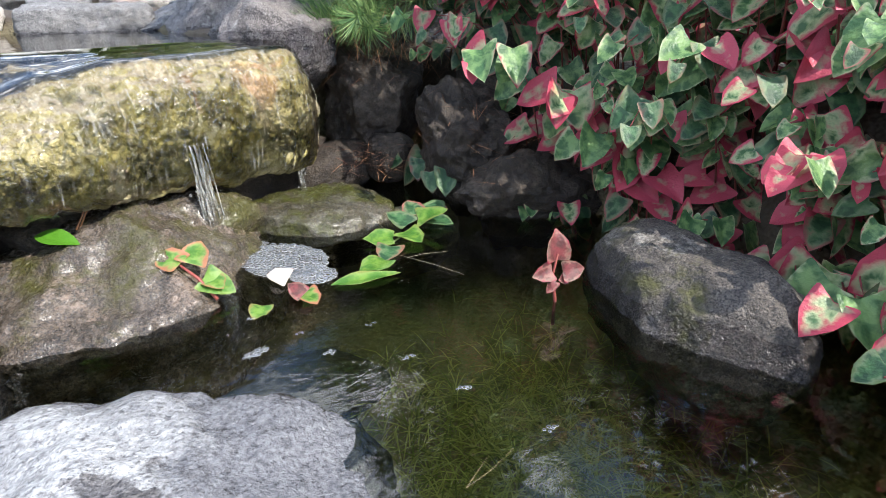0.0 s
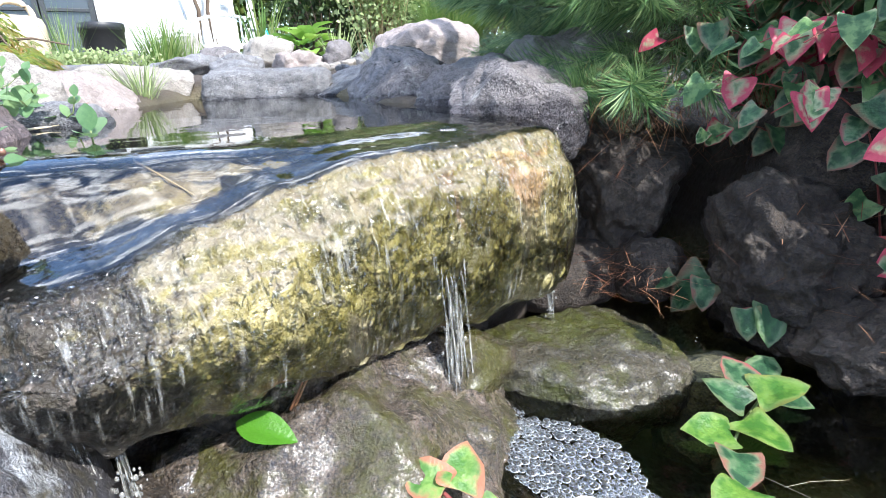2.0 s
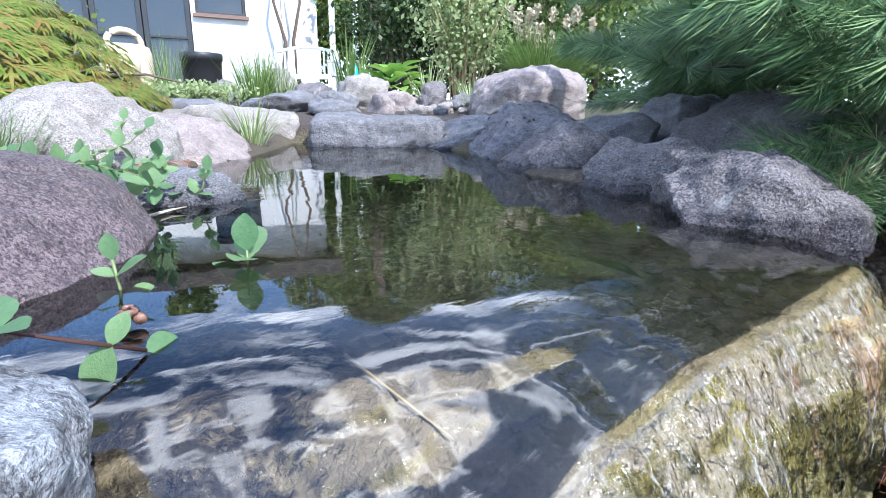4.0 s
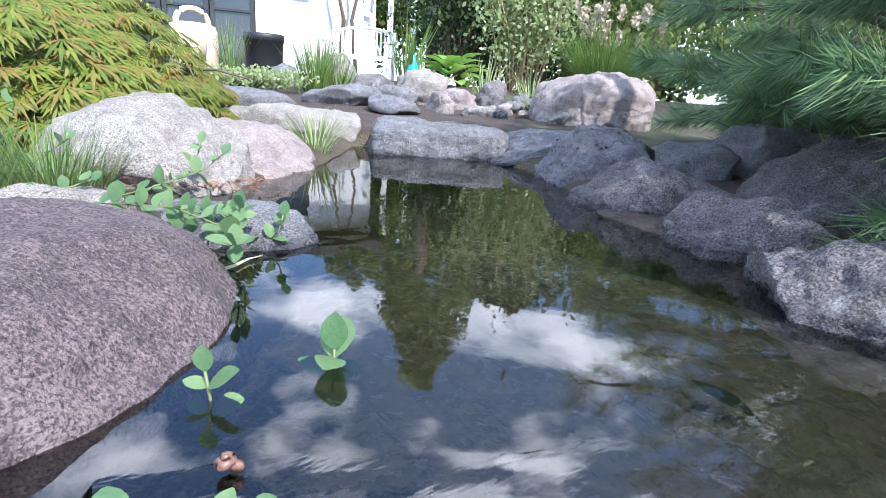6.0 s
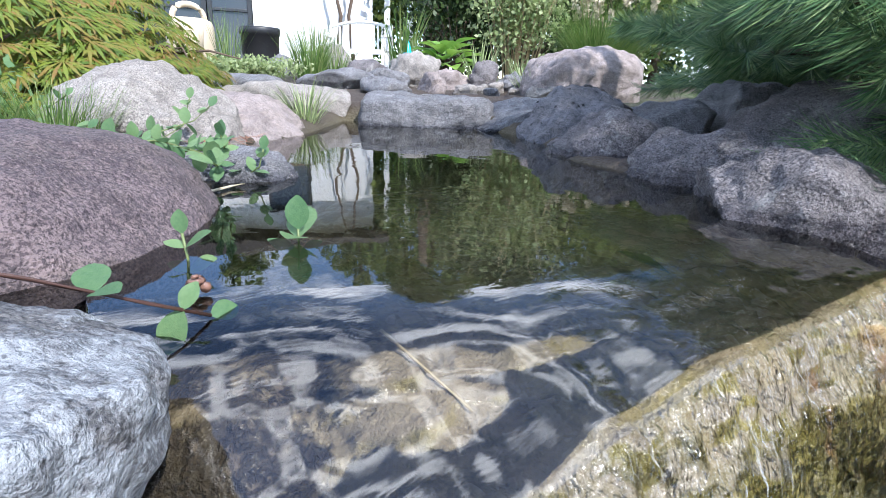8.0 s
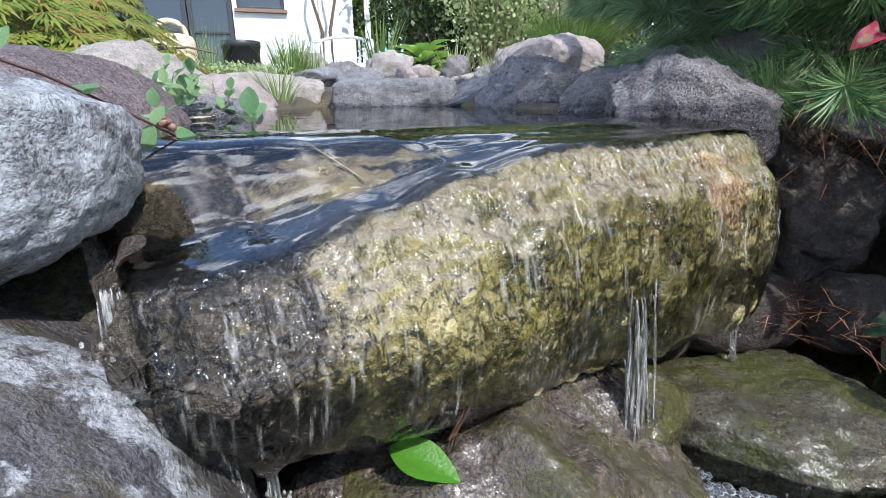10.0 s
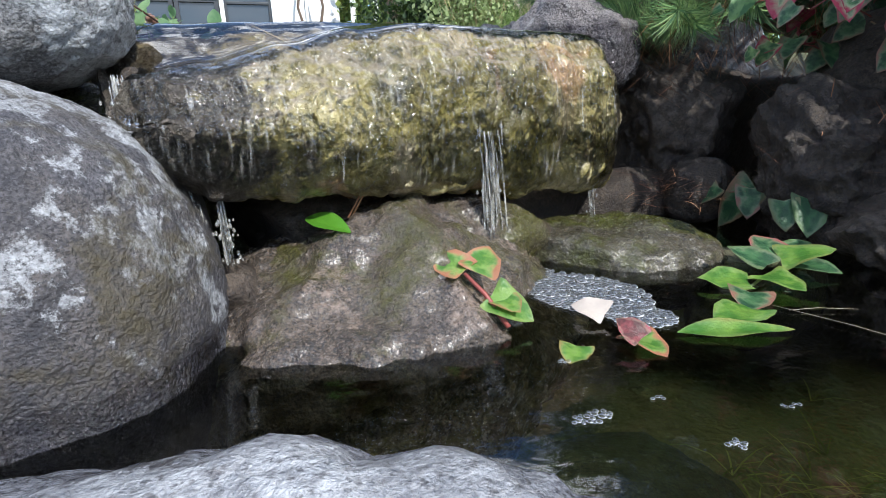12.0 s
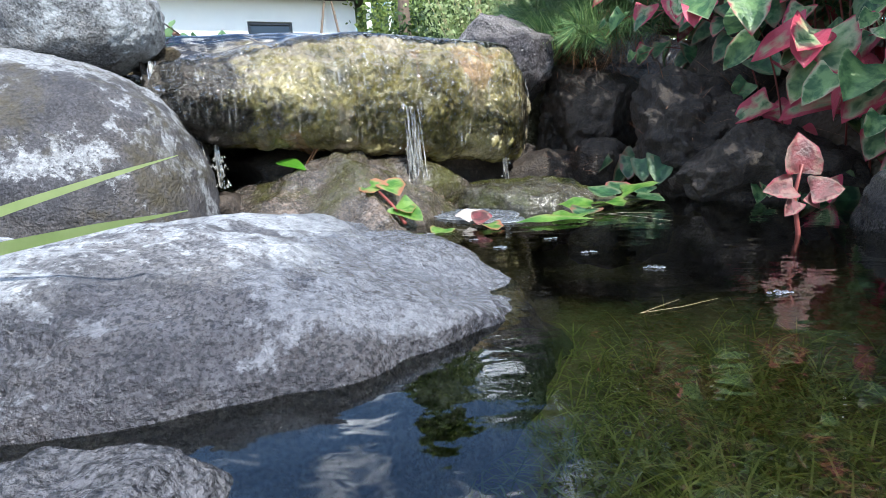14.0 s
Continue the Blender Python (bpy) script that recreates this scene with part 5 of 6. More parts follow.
for d, ln in (((0.1, 0.1, 1), 0.05), ((-0.9, 0.1, 0.35), 0.06), ((-0.4, 0.4, 0.7), 0.05)):
    vs, fs = blade((0, 0, 0), d, ln, 0.004, 0.5, segs=4)
    mesh_ob("blade", vs, fs, STRAW, dry)
tagged(dry, "grey dead stalk beside the lichened rock", "grass")

# ---- brooklime round the upper pool ----
def brooklime(points, seed, size=0.028, every=0.022, mat=GREENSTEM, label="trailing brooklime with round green leaves by the pool"):
    """A creeping stem with pairs of rounded leaves."""
    r = random.Random(seed)
    base = Vector(points[0])
    plant = empty("brooklime", Matrix.Translation(base))
    pts = [Vector(p) - base for p in points]
    vs, fs = tube(pts, [0.0009] * len(pts), 6)
    mesh_ob("stem", vs, fs, mat, plant)
    k = 0
    for a, b in zip(pts, pts[1:]):
        n = max(1, int((b - a).length / every))
        t = (b - a).normalized()
        for i in range(n):
            at = a.lerp(b, (i + 0.5) / n)
            side = t.cross(Vector((0, 0, 1)))
            side = side.normalized() if side.length > 0.1 else Vector((1, 0, 0))
            if k % 2:
                side = side.cross(t)
            for sgn in (1, -1):
                tip = side * sgn + t * 0.3 + Vector((0, 0, r.uniform(0.1, 0.7)))
                leaf(r.choice(OV), at, tip, (r.uniform(-0.3, 0.3), r.uniform(-0.5, 0), 1), size * r.uniform(0.7, 1.15), plant)
            k += 1
    leaf(OV[0], pts[-1], t + Vector((0, 0, 0.5)), (0, -1, 0.5), size * 0.8, plant)
    return tagged(plant, label, "plant", "brooklime")


brooklime([(-0.586, 1.03, 0.298), (-0.515, 1.03, 0.299), (-0.466, 1.009, 0.291), (-0.442, 0.985, 0.282), (-0.435, 0.958, 0.291)], 1, 0.021, 0.011)
brooklime([(-0.544, 1.079, 0.28), (-0.488, 1.07, 0.286), (-0.456, 1.038, 0.291), (-0.445, 1.003, 0.31)], 2, 0.02, 0.011)
brooklime([(-0.463, 1.064, 0.272), (-0.442, 1.058, 0.263), (-0.429, 1.058, 0.272), (-0.424, 1.059, 0.291)], 3, 0.018)
brooklime([(-0.654, 1.13, 0.271), (-0.601, 1.155, 0.288), (-0.553, 1.189, 0.307), (-0.536, 1.201, 0.325)], 4, 0.02, 0.016)
brooklime([(-0.614, 1.178, 0.271), (-0.581, 1.217, 0.297), (-0.573, 1.227, 0.333)], 5, 0.019, 0.016)
brooklime([(-0.335, 0.846, 0.235), (-0.334, 0.846, 0.253), (-0.334, 0.846, 0.265)], 6, 0.029, 0.014, label="brooklime shoot standing out of the still water")
brooklime([(-0.39, 0.8, 0.243), (-0.389, 0.8, 0.255), (-0.391, 0.8, 0.273)], 7, 0.018, 0.02, label="brooklime shoot at the foot of the pink boulder")
brooklime([(-0.453, 0.633, 0.314), (-0.416, 0.652, 0.308), (-0.385, 0.674, 0.292), (-0.359, 0.702, 0.271), (-0.344, 0.724, 0.256)], 8, 0.019, 0.022, BROWNSTEM, "brooklime runner with a red stem over the spotted boulder")
brooklime([(-0.707, 1.088, 0.27), (-0.671, 1.102, 0.288), (-0.641, 1.115, 0.301)], 9, 0.017, 0.014)
brooklime([(-0.757, 1.152, 0.286), (-0.729, 1.165, 0.311), (-0.707, 1.185, 0.333)], 10, 0.015, 0.014)
litter("dry_litter", 160, lambda r: (r.uniform(-0.73, -0.52), r.uniform(1.24, 1.36), 0.272), DRYNEEDLE, 0.035, 0.004, 9, "reddish dead leaves behind the flat stone")
snail = empty("water_snail", Matrix.Translation((-0.36, 0.747, UP + 0.004)))
pts = [(0.0042 * (1 - i / 26) * math.cos(i * 0.6), 0.0042 * (1 - i / 26) * math.sin(i * 0.6), 0.0005 * i * (1 - i / 60)) for i in range(22)]
vs, fs = tube(pts, [0.0024 * (1 - i / 24) + 0.0004 for i in range(22)], 8)
mesh_ob("shell", vs, fs, SHELL, snail)
tagged(snail, "brown snail shell at the water surface", "shell")
blades_thing("grass_clump", (-0.541, 1.72, 0.262), 90, 0.03, 0.12, 0.0035, 0.9, 1.0, BRIGHT_GRASS, 3, "pale grass clump between the pool stones")
blades_thing("grass_clump", (-0.728, 1.181, 0.27), 340, 0.06, 0.095, 0.0014, 0.8, 0.8, GRASS, 4, "fine soft grass behind the pink boulder")
blades_thing("grass_clump", (-0.794, 1.106, 0.27), 260, 0.08, 0.1, 0.0014, 0.8, 0.8, GRASS, 5, "fine soft grass below the maple")


# ---- pine over the right bank ----
def needle_tuft(at, way, length, n, needle, r, out):
    """Needles round a shoot, pointing forward along it."""
    w = Vector(way).normalized()
    a = w.orthogonal().normalized()
    b = w.cross(a)
    for _ in range(n):
        f = r.random()
        ang = r.uniform(0, 6.283)
        side = a * math.cos(ang) + b * math.sin(ang)
        spread = 0.95 - 0.55 * f * r.uniform(0.5, 1)
        d = (w * (1 - 0.35 * spread) + side * spread + Vector((0, 0, -0.08))).normalized()
        p = Vector(at) + w * length * f
        k = d.orthogonal().normalized() * 0.0008
        q = p + d * needle * r.uniform(0.7, 1.1)
        mid = p.lerp(q, 0.55) + Vector((0, 0, -0.002))
        m = len(out[0])
        out[0].extend([p - k, p + k, mid + k * 0.9, mid - k * 0.9, q])
        out[1].extend([(m, m + 1, m + 2, m + 3), (m + 3, m + 2, m + 4)])


pine = empty("pine_tree", Matrix.Translation((1.0, 1.7, 0.28)))
P0 = Vector((1.0, 1.7, 0.28))
vs, fs = tube([(0, 0, -0.05), (-0.03, 0.0, 0.3), (0.02, 0.03, 0.7), (0.0, 0.02, 1.2), (0.03, 0.0, 1.9)], [0.06, 0.052, 0.042, 0.03, 0.012], 10)
mesh_ob("trunk", vs, fs, BARK, pine)
r = random.Random(21)
tips = [(0.2, 0.95, 0.395), (0.27, 0.95, 0.275), (0.33, 1.02, 0.38), (0.33, 1.1, 0.54), (0.3, 1.2, 0.45), (0.24, 1.33, 0.49), (0.28, 1.5, 0.43), (0.28, 1.75, 0.49), (0.24, 1.72, 0.61), (0.42, 1.0, 0.52), (0.45, 1.15, 0.64), (0.3, 1.35, 0.59), (0.27, 1.5, 0.69), (0.55, 0.95, 0.68), (0.35, 1.1, 0.8), (0.25, 1.3, 0.88), (0.3, 2.0, 0.52), (0.25, 2.1, 0.72), (0.4, 1.65, 0.49), (0.5, 1.4, 0.45), (0.45, 1.5, 0.77), (0.6, 1.1, 0.54), (0.55, 1.25, 0.92), (0.2, 1.9, 0.87), (0.4, 1.3, 1.07), (0.5, 1.9, 0.59), (0.7, 1.0, 0.87), (0.35, 1.7, 0.97), (0.6, 0.85, 0.52), (0.75, 1.2, 1.12), (0.5, 2.2, 0.92), (0.38, 1.18, 0.47), (0.48, 1.08, 0.5), (0.14, 1.02, 0.45), (0.21, 0.99, 0.27), (0.19, 0.96, 0.42)]
# extra tips out of view, added to throw shade on the right-hand rocks
tips += [(r.uniform(0.25, 0.5), r.uniform(0.85, 1.1), r.uniform(0.66, 1.05)) for _ in range(12)]
tips += [(r.uniform(0.4, 1.15), r.uniform(0.75, 1.9), r.uniform(0.5, 1.5)) for _ in range(34)]
tips += [(r.uniform(0.5, 0.78), r.uniform(1.85, 2.4), r.uniform(0.36, 0.5)) for _ in range(12)]
for tip in tips:
    t = Vector(tip) - P0
    root = Vector((0, 0, max(0.05, t.z * 0.55)))
    mid = root.lerp(t, 0.55) + Vector((0, 0, 0.05 + r.uniform(-0.03, 0.03)))
    pts = [root, root.lerp(mid, 0.5) + Vector((0, 0, 0.02)), mid, mid.lerp(t, 0.5) + Vector((0, 0, 0.012)), t]
    vs, fs = tube(pts, [0.016, 0.012, 0.008, 0.006, 0.003], 6)
    branch = mesh_ob("branch", vs, fs, BARK, pine)
    out = ([], [])
    d = (pts[4] - pts[3]).normalized()
    needle_tuft(t - d * 0.06, d + Vector((0, 0, 0.15)), 0.1, 240, 0.07, r, out)
    for f in (0.15, 0.4, 0.65, 0.85):
        p = pts[2].lerp(pts[4], f)
        for s in (-1, 1):
            w = (d + Vector((d.y, -d.x, 0)) * s * r.uniform(0.5, 1.1) + Vector((0, 0, r.uniform(-0.1, 0.5)))).normalized()
            e = p + w * 0.1
            tv, tf = tube([p, p.lerp(e, 0.5), e], [0.004, 0.0035, 0.0025], 5)
            m = len(out[0])
            needle_tuft(p + w * 0.03, w, 0.1, 130, 0.065, r, out)
    mesh_ob("needles", out[0], out[1], NEEDLE, branch, smooth=False)
tagged(pine, "bushy dwarf pine with long green needles over the boulders", "tree")

# ---- lace-leaf maple on the left bank ----
maple = empty("lace_maple", Matrix.Translation((-1.22, 1.92, 0.245)))
r = random.Random(31)
mv, mf = [], []
for k in range(9):
    a = -1.6 + k * 0.4
    tip = Vector((0.42 * math.cos(a) + 0.1, -0.5 * abs(math.sin(a)) + 0.05 * k - 0.1, 0.2 + 0.1 * math.sin(k * 2.1)))
    pts = [Vector((0, 0, 0)), Vector((tip.x * 0.3, tip.y * 0.3, 0.16)), Vector((tip.x * 0.7, tip.y * 0.7, 0.18)), tip * 0.85 + Vector((0, 0, -0.08))]
    vs, fs = tube(pts, [0.012, 0.006, 0.003, 0.002], 6)
    mesh_ob("branch", vs, fs, BARK, maple)


def lace_leaf(at, tip, nor, size):
    """Seven narrow fingers from one stalk."""
    base = leaf_pose(at, tip, nor, size)
    vs, fs = [], []
    for k in range(7):
        a = (k - 3) * 0.42
        ln = 1.0 - 0.1 * abs(k - 3)
        for turn, foot, reach, wide in ((0.0, 0.0, ln, 0.055), (0.5, 0.35 * ln, 0.36 * ln, 0.04), (-0.5, 0.35 * ln, 0.36 * ln, 0.04)):
            c, s = math.cos(a + turn), math.sin(a + turn)
            o = Vector((math.sin(a) * foot, math.cos(a) * foot, 0.02 * foot))
            n = len(vs)
            for x, y, z in ((0, 0, 0), (wide, 0.5 * reach, 0.02), (0, reach, -0.12 * reach), (-wide, 0.5 * reach, 0.02)):
                vs.append(base @ (o + Vector((c * x + s * y, -s * x + c * y, z))))
            fs.append((n, n + 1, n + 2, n + 3))
    return vs, fs


lists = []
for _ in range(2400):
    a = r.uniform(-0.4, 6.0)
    q = math.sqrt(r.random())
    x, y = 0.52 * q * math.cos(a), 0.5 * q * math.sin(a) - 0.1
    top = 0.34 - 0.34 * q * q + 0.05 * math.sin(9 * x) + 0.04 * math.sin(11 * y)
    z = top - r.random() ** 2 * 0.22
    o = Vector((x, y, 0)).normalized()
    lists.append(lace_leaf((x, y, z), o * 0.8 + Vector((r.uniform(-0.5, 0.5), r.uniform(-0.5, 0.5), -0.55)), (o.x * 0.4, o.y * 0.4 - 0.2, 1), r.uniform(0.05, 0.08)))
vs, fs = join(lists)
mesh_ob("crown", vs, fs, MAPLE, maple, smooth=False, label="drooping yellow-green and bronze lace leaves")
tagged(maple, "low weeping lace-leaf maple turning yellow, above the granite boulders", "tree")


# ---- garden beyond the pool ----
def leaf_cloud(n, size, place, r, flat=0.3):
    """Many small folded leaves; place(r) gives each one's spot."""
    vs, fs = [], []
    for _ in range(n):
        p = Vector(place(r))
        d = Vector((r.gauss(0, 1), r.gauss(0, 1), r.gauss(0, 1) - flat)).normalized()
        k = d.orthogonal().normalized()
        k = (k * math.cos(r.uniform(0, 3)) + d.cross(k) * math.sin(r.uniform(0, 3))).normalized()
        s = size * r.uniform(0.6, 1.3)
        m = len(vs)
        vs.extend([p, p + d * s * 0.5 + k * s * 0.32, p + d * s, p + d * s * 0.5 - k * s * 0.32])
        fs.append((m, m + 1, m + 2, m + 3))
    return vs, fs


def tree(base, height, radius, n, size, mat, seed, label, low=0.2, cone=0.5, name="tree", lobes=26):
    """A tapered trunk with limbs, and a crown made of many clumps of small leaves."""
    r = random.Random(seed)
    thing = empty(name, Matrix.Translation(base))
    vs, fs = tube([(0, 0, -0.2), (0.03 * height * 0.3, 0, height * 0.3), (-0.02 * height * 0.3, 0.02, height * 0.65), (0, 0, height * 0.95)], [0.022 * height, 0.017 * height, 0.009 * height, 0.002 * height], 9)
    trunk = mesh_ob("trunk", vs, fs, BARK, thing)
    clumps = []
    for k in range(lobes):
        f = low + (1 - low) * (k + r.random()) / lobes
        w = radius * ((1 - f) ** cone) * min(1.0, (f - low) * 4 + 0.5)
        a = r.uniform(0, 6.283)
        q = w * r.uniform(0.35, 1.0)
        c = Vector((q * math.cos(a), q * math.sin(a), height * f))
        clumps.append((c, max(0.12 * radius, w * r.uniform(0.28, 0.5))))
        if k % 3 == 0:
            lv, lf = tube([(0, 0, height * f * 0.75), c * 0.5 + Vector((0, 0, height * f * 0.42)), c], [0.007 * height, 0.005 * height, 0.002 * height], 5)
            mesh_ob("limb", lv, lf, BARK, trunk)

    def place(r):
        c, s = r.choice(clumps)
        v = Vector((r.gauss(0, 1), r.gauss(0, 1), r.gauss(0, 0.8)))
        return c + v.normalized() * s * (0.55 + 0.5 * r.random())

    vs, fs = leaf_cloud(n, size, place, r)
    mesh_ob("crown", vs, fs, mat, thing, smooth=False)
    return tagged(thing, label, "tree")


def gz(x, y):
    return ground_z(x, y)[0]


def shrub(base, rx, ry, h, n, size, mat, seed, label, name="shrub", stems=8):
    """A rounded, uneven bush: several stems and a loose leafy shell."""
    r = random.Random(seed)
    thing = empty(name, Matrix.Translation(base))
    tops = []
    for k in range(stems):
        a = 6.283 * k / stems + r.uniform(-0.3, 0.3)
        q = r.uniform(0.3, 0.95)
        c = Vector((rx * q * math.cos(a), ry * q * math.sin(a), h * r.uniform(0.45, 0.95)))
        tops.append(c)
        vs, fs = tube([(0, 0, -0.02), c * 0.5, c], [0.012 * h + 0.002, 0.008 * h + 0.001, 0.003 * h + 0.001], 5)
        mesh_ob("stem", vs, fs, BARK, thing)

    def place(r):
        c = r.choice(tops)
        v = Vector((r.gauss(0, 0.34) * rx, r.gauss(0, 0.34) * ry, r.gauss(0, 0.22) * h))
        p = c + v
        p.z = max(0.01, p.z)
        return p

    vs, fs = leaf_cloud(n, size, place, r)
    mesh_ob("foliage", vs, fs, mat, thing, smooth=False)
    return tagged(thing, label, "shrub")


tree((-0.27, 16.0, gz(-0.27, 16.0)), 8.9, 3.4, 19000, 0.17, TREE, 1, "tall slender garden tree behind the house corner", 0.1, 0.7, lobes=60)
tree((1.62, 12.5, gz(1.62, 12.5)), 4.6, 2.3, 12000, 0.15, DARKTREE, 2, "dark broad tree behind the shrubs", 0.05, 0.4, lobes=45)
tree((-3.46, 22.0, gz(-3.46, 22.0)), 8.0, 3.4, 9000, 0.17, TREE, 3, "broad green tree behind the house", 0.1, 0.4, lobes=40)
tree((4.42, 12.5, gz(4.42, 12.5)), 4.4, 2.4, 9000, 0.16, TREE, 4, "green leafy tree in the garden border", 0.05, 0.4, lobes=40)
tree((-8.46, 22.0, gz(-8.46, 22.0)), 8.0, 3.6, 7000, 0.2, TREE, 5, "green tree rising over the roof", 0.1, 0.4, lobes=36)
tree((7.52, 11.0, gz(7.52, 11.0)), 4.2, 2.4, 7000, 0.18, DARKTREE, 6, "dark leafy tree in the garden border", 0.05, 0.4, lobes=36)
vs, fs = tube([(0, 0, -0.2), (0.02, 0, 1.0), (-0.04, 0, 1.9), (0.0, 0, 2.7)], [0.14, 0.12, 0.1, 0.07], 10)
t = mesh_ob("tree", vs, fs, BARK)
t.location = (-0.39, 9.2, gz(-0.39, 9.2))
tagged(t, "thick dark tree trunk beside the house corner", "tree")
for i, (x, y, rx, h, n, m) in enumerate([(0.01, 8.4, 0.7, 1.3, 4000, DARKTREE), (1.01, 8.0, 0.8, 1.7, 5000, DARKTREE), (2.02, 7.2, 0.8, 1.6, 4500, TREE), (-0.18, 10.5, 0.9, 2.4, 5000, TREE), (0.92, 9.8, 1.0, 2.6, 5000, DARKTREE), (2.41, 9.5, 1.2, 2.4, 5000, DARKTREE), (3.61, 7.5, 1.0, 1.8, 4500, TREE), (2.21, 4.2, 0.7, 1.1, 3500, TREE), (3.21, 3.0, 0.8, 1.2, 3500, DARKTREE), (-5.49, 8.0, 0.9, 0.9, 3500, TREE)]):
    shrub((x, y, gz(x, y)), rx, rx, h, n, 0.075 if y > 6 else 0.05, m, 50 + i, "leafy green garden shrub in the border", stems=12)

# tall tan-stemmed shrub
cane = empty("cane_shrub", Matrix.Translation((0.51, 6.0, gz(0.51, 6.0))))
r = random.Random(41)
tops = []
for k in range(34):
    a = r.uniform(0, 6.283)
    q = r.uniform(0.15, 0.75)
    c = Vector((q * math.cos(a), q * math.sin(a) * 0.6, r.uniform(0.8, 1.9)))
    vs, fs = tube([(c.x * 0.3, c.y * 0.3, -0.02), c * 0.55 + Vector((0.02, 0, 0)), c], [0.006, 0.0045, 0.0025], 5)
    mesh_ob("cane", vs, fs, TANSTEM, cane)
    tops += [c, c * 0.8]
vs, fs = leaf_cloud(6000, 0.05, lambda r: r.choice(tops) * r.uniform(0.4, 1.05) + Vector((r.gauss(0, 0.13), r.gauss(0, 0.1), r.gauss(0, 0.13))), r)
mesh_ob("foliage", vs, fs, BRIGHT_GRASS, cane, smooth=False)
tagged(cane, "airy shrub with tan canes and light green leaves", "shrub")

blades_thing("feather_grass", (0.88, 4.4, gz(0.88, 4.4)), 2200, 0.16, 0.62, 0.004, 0.75, 1.3, GRASS, 6, "big fountain of soft feather grass behind the pink boulder")
plume = empty("grass_plumes", Matrix.Translation((0.88, 4.4, gz(0.88, 4.4))))
for k in range(26):
    a, q = r.uniform(0, 6.283), r.uniform(0.1, 0.36)
    p = Vector((q * math.cos(a), q * math.sin(a), r.uniform(0.4, 0.62)))
    vs, fs = leaf_cloud(60, 0.03, lambda r: p + Vector((r.gauss(0, 0.008), r.gauss(0, 0.008), r.uniform(-0.04, 0.04))), r, -1)
    mesh_ob("plume", vs, fs, STRAW, plume, smooth=False)
tagged(plume, "pale fluffy plumes of the feather grass", "grass")

hosta = empty("hosta", Matrix.Translation((-0.2, 4.2, gz(-0.2, 4.2))))
for k in range(26):
    a = k * 2.4
    q = 0.03 + 0.004 * k
    leaf(HO, (q * math.cos(a), q * math.sin(a), 0.06 + 0.005 * (26 - k)), (math.cos(a), math.sin(a), 0.9 - 0.03 * k), (-math.cos(a) * 0.5, -math.sin(a) * 0.5, 1), r.uniform(0.12, 0.18), hosta)
tagged(hosta, "light green broad-leaved hosta in the rockery", "plant")
for i, (x, y, n, ln, wd, lean, m, lab) in enumerate([(-0.52, 4.6, 46, 0.5, 0.02, 0.5, GRASS, "upright sword-leaved iris by the bench"), (-0.4, 4.5, 24, 0.35, 0.014, 0.7, BRIGHT_GRASS, "arching day lily leaves"), (0.01, 3.9, 50, 0.28, 0.01, 0.8, BRIGHT_GRASS, "light green strap-leaved clump"), (0.26, 3.7, 60, 0.2, 0.008, 0.8, BRIGHT_GRASS, "low light green grass clump"), (0.16, 2.8, 60, 0.14, 0.006, 0.9, BRIGHT_GRASS, "small grass clump between the stones"), (-1.69, 4.3, 110, 0.42, 0.004, 0.5, GRASS, "wispy grey-green lavender beside the can"), (-0.91, 3.4, 220, 0.3, 0.005, 0.7, GRASS, "wispy grey-green bush before the bench"), (-1.09, 4.3, 160, 0.42, 0.004, 0.6, GRASS, "wispy lavender flower stalks"), (-0.83, 3.6, 120, 0.24, 0.005, 0.8, GRASS, "wispy grey-green herb clump by the slab")]):
    blades_thing("strap_leaf_plant", (x, y, gz(x, y)), n, 0.07, ln, wd, lean, 0.7, m, 70 + i, lab, "plant")
shrub((-1.18, 3.15, gz(-1.18, 3.15)), 0.22, 0.16, 0.08, 3200, 0.02, BRIGHT_GRASS, 80, "low cushion of bright green ground cover", "ground_cover", 16)
shrub((-1.47, 3.1, gz(-1.47, 3.1)), 0.24, 0.16, 0.08, 2400, 0.02, BRIGHT_GRASS, 81, "low cushion of bright green ground cover", "ground_cover", 16)
shrub((-0.98, 1.2, gz(-0.98, 1.2)), 0.13, 0.12, 0.1, 1500, 0.013, BROOK, 82, "leafy green herbs below the maple", "ground_cover", 14)
shrub((-2.6, 3.4, gz(-2.6, 3.4)), 0.5, 0.4, 0.5, 2500, 0.05, TREE, 83, "leafy green bush by the terrace", "shrub", 12)

# watering can
can = empty("watering_can", pose(-1.88, 4.2, 0.409, 0, 0, 130))
vs, fs = lathe([(0.0, 0.0), (0.138, 0.0), (0.146, 0.012), (0.15, 0.14), (0.148, 0.25), (0.135, 0.285), (0.1, 0.3), (0.094, 0.3), (0.09, 0.28), (0.085, 0.03), (0.0, 0.03)], 30)
mesh_ob("body", vs, fs, CREAM, can)
pts = [(0.0, 0.1 * math.cos(a), 0.28 + 0.105 * math.sin(a) ** 0.7) for a in [math.pi * i / 14 for i in range(15)]]
vs, fs = tube(pts, [0.019] * 15, 8)
mesh_ob("handle", vs, fs, CREAM, can)
vs, fs = tube([(-0.12, 0, 0.06), (-0.19, 0, 0.14), (-0.25, 0, 0.27)], [0.03, 0.02, 0.014], 10)
mesh_ob("spout", vs, fs, CREAM, can)
tagged(can, "cream plastic watering can standing by the terrace", "watering can")
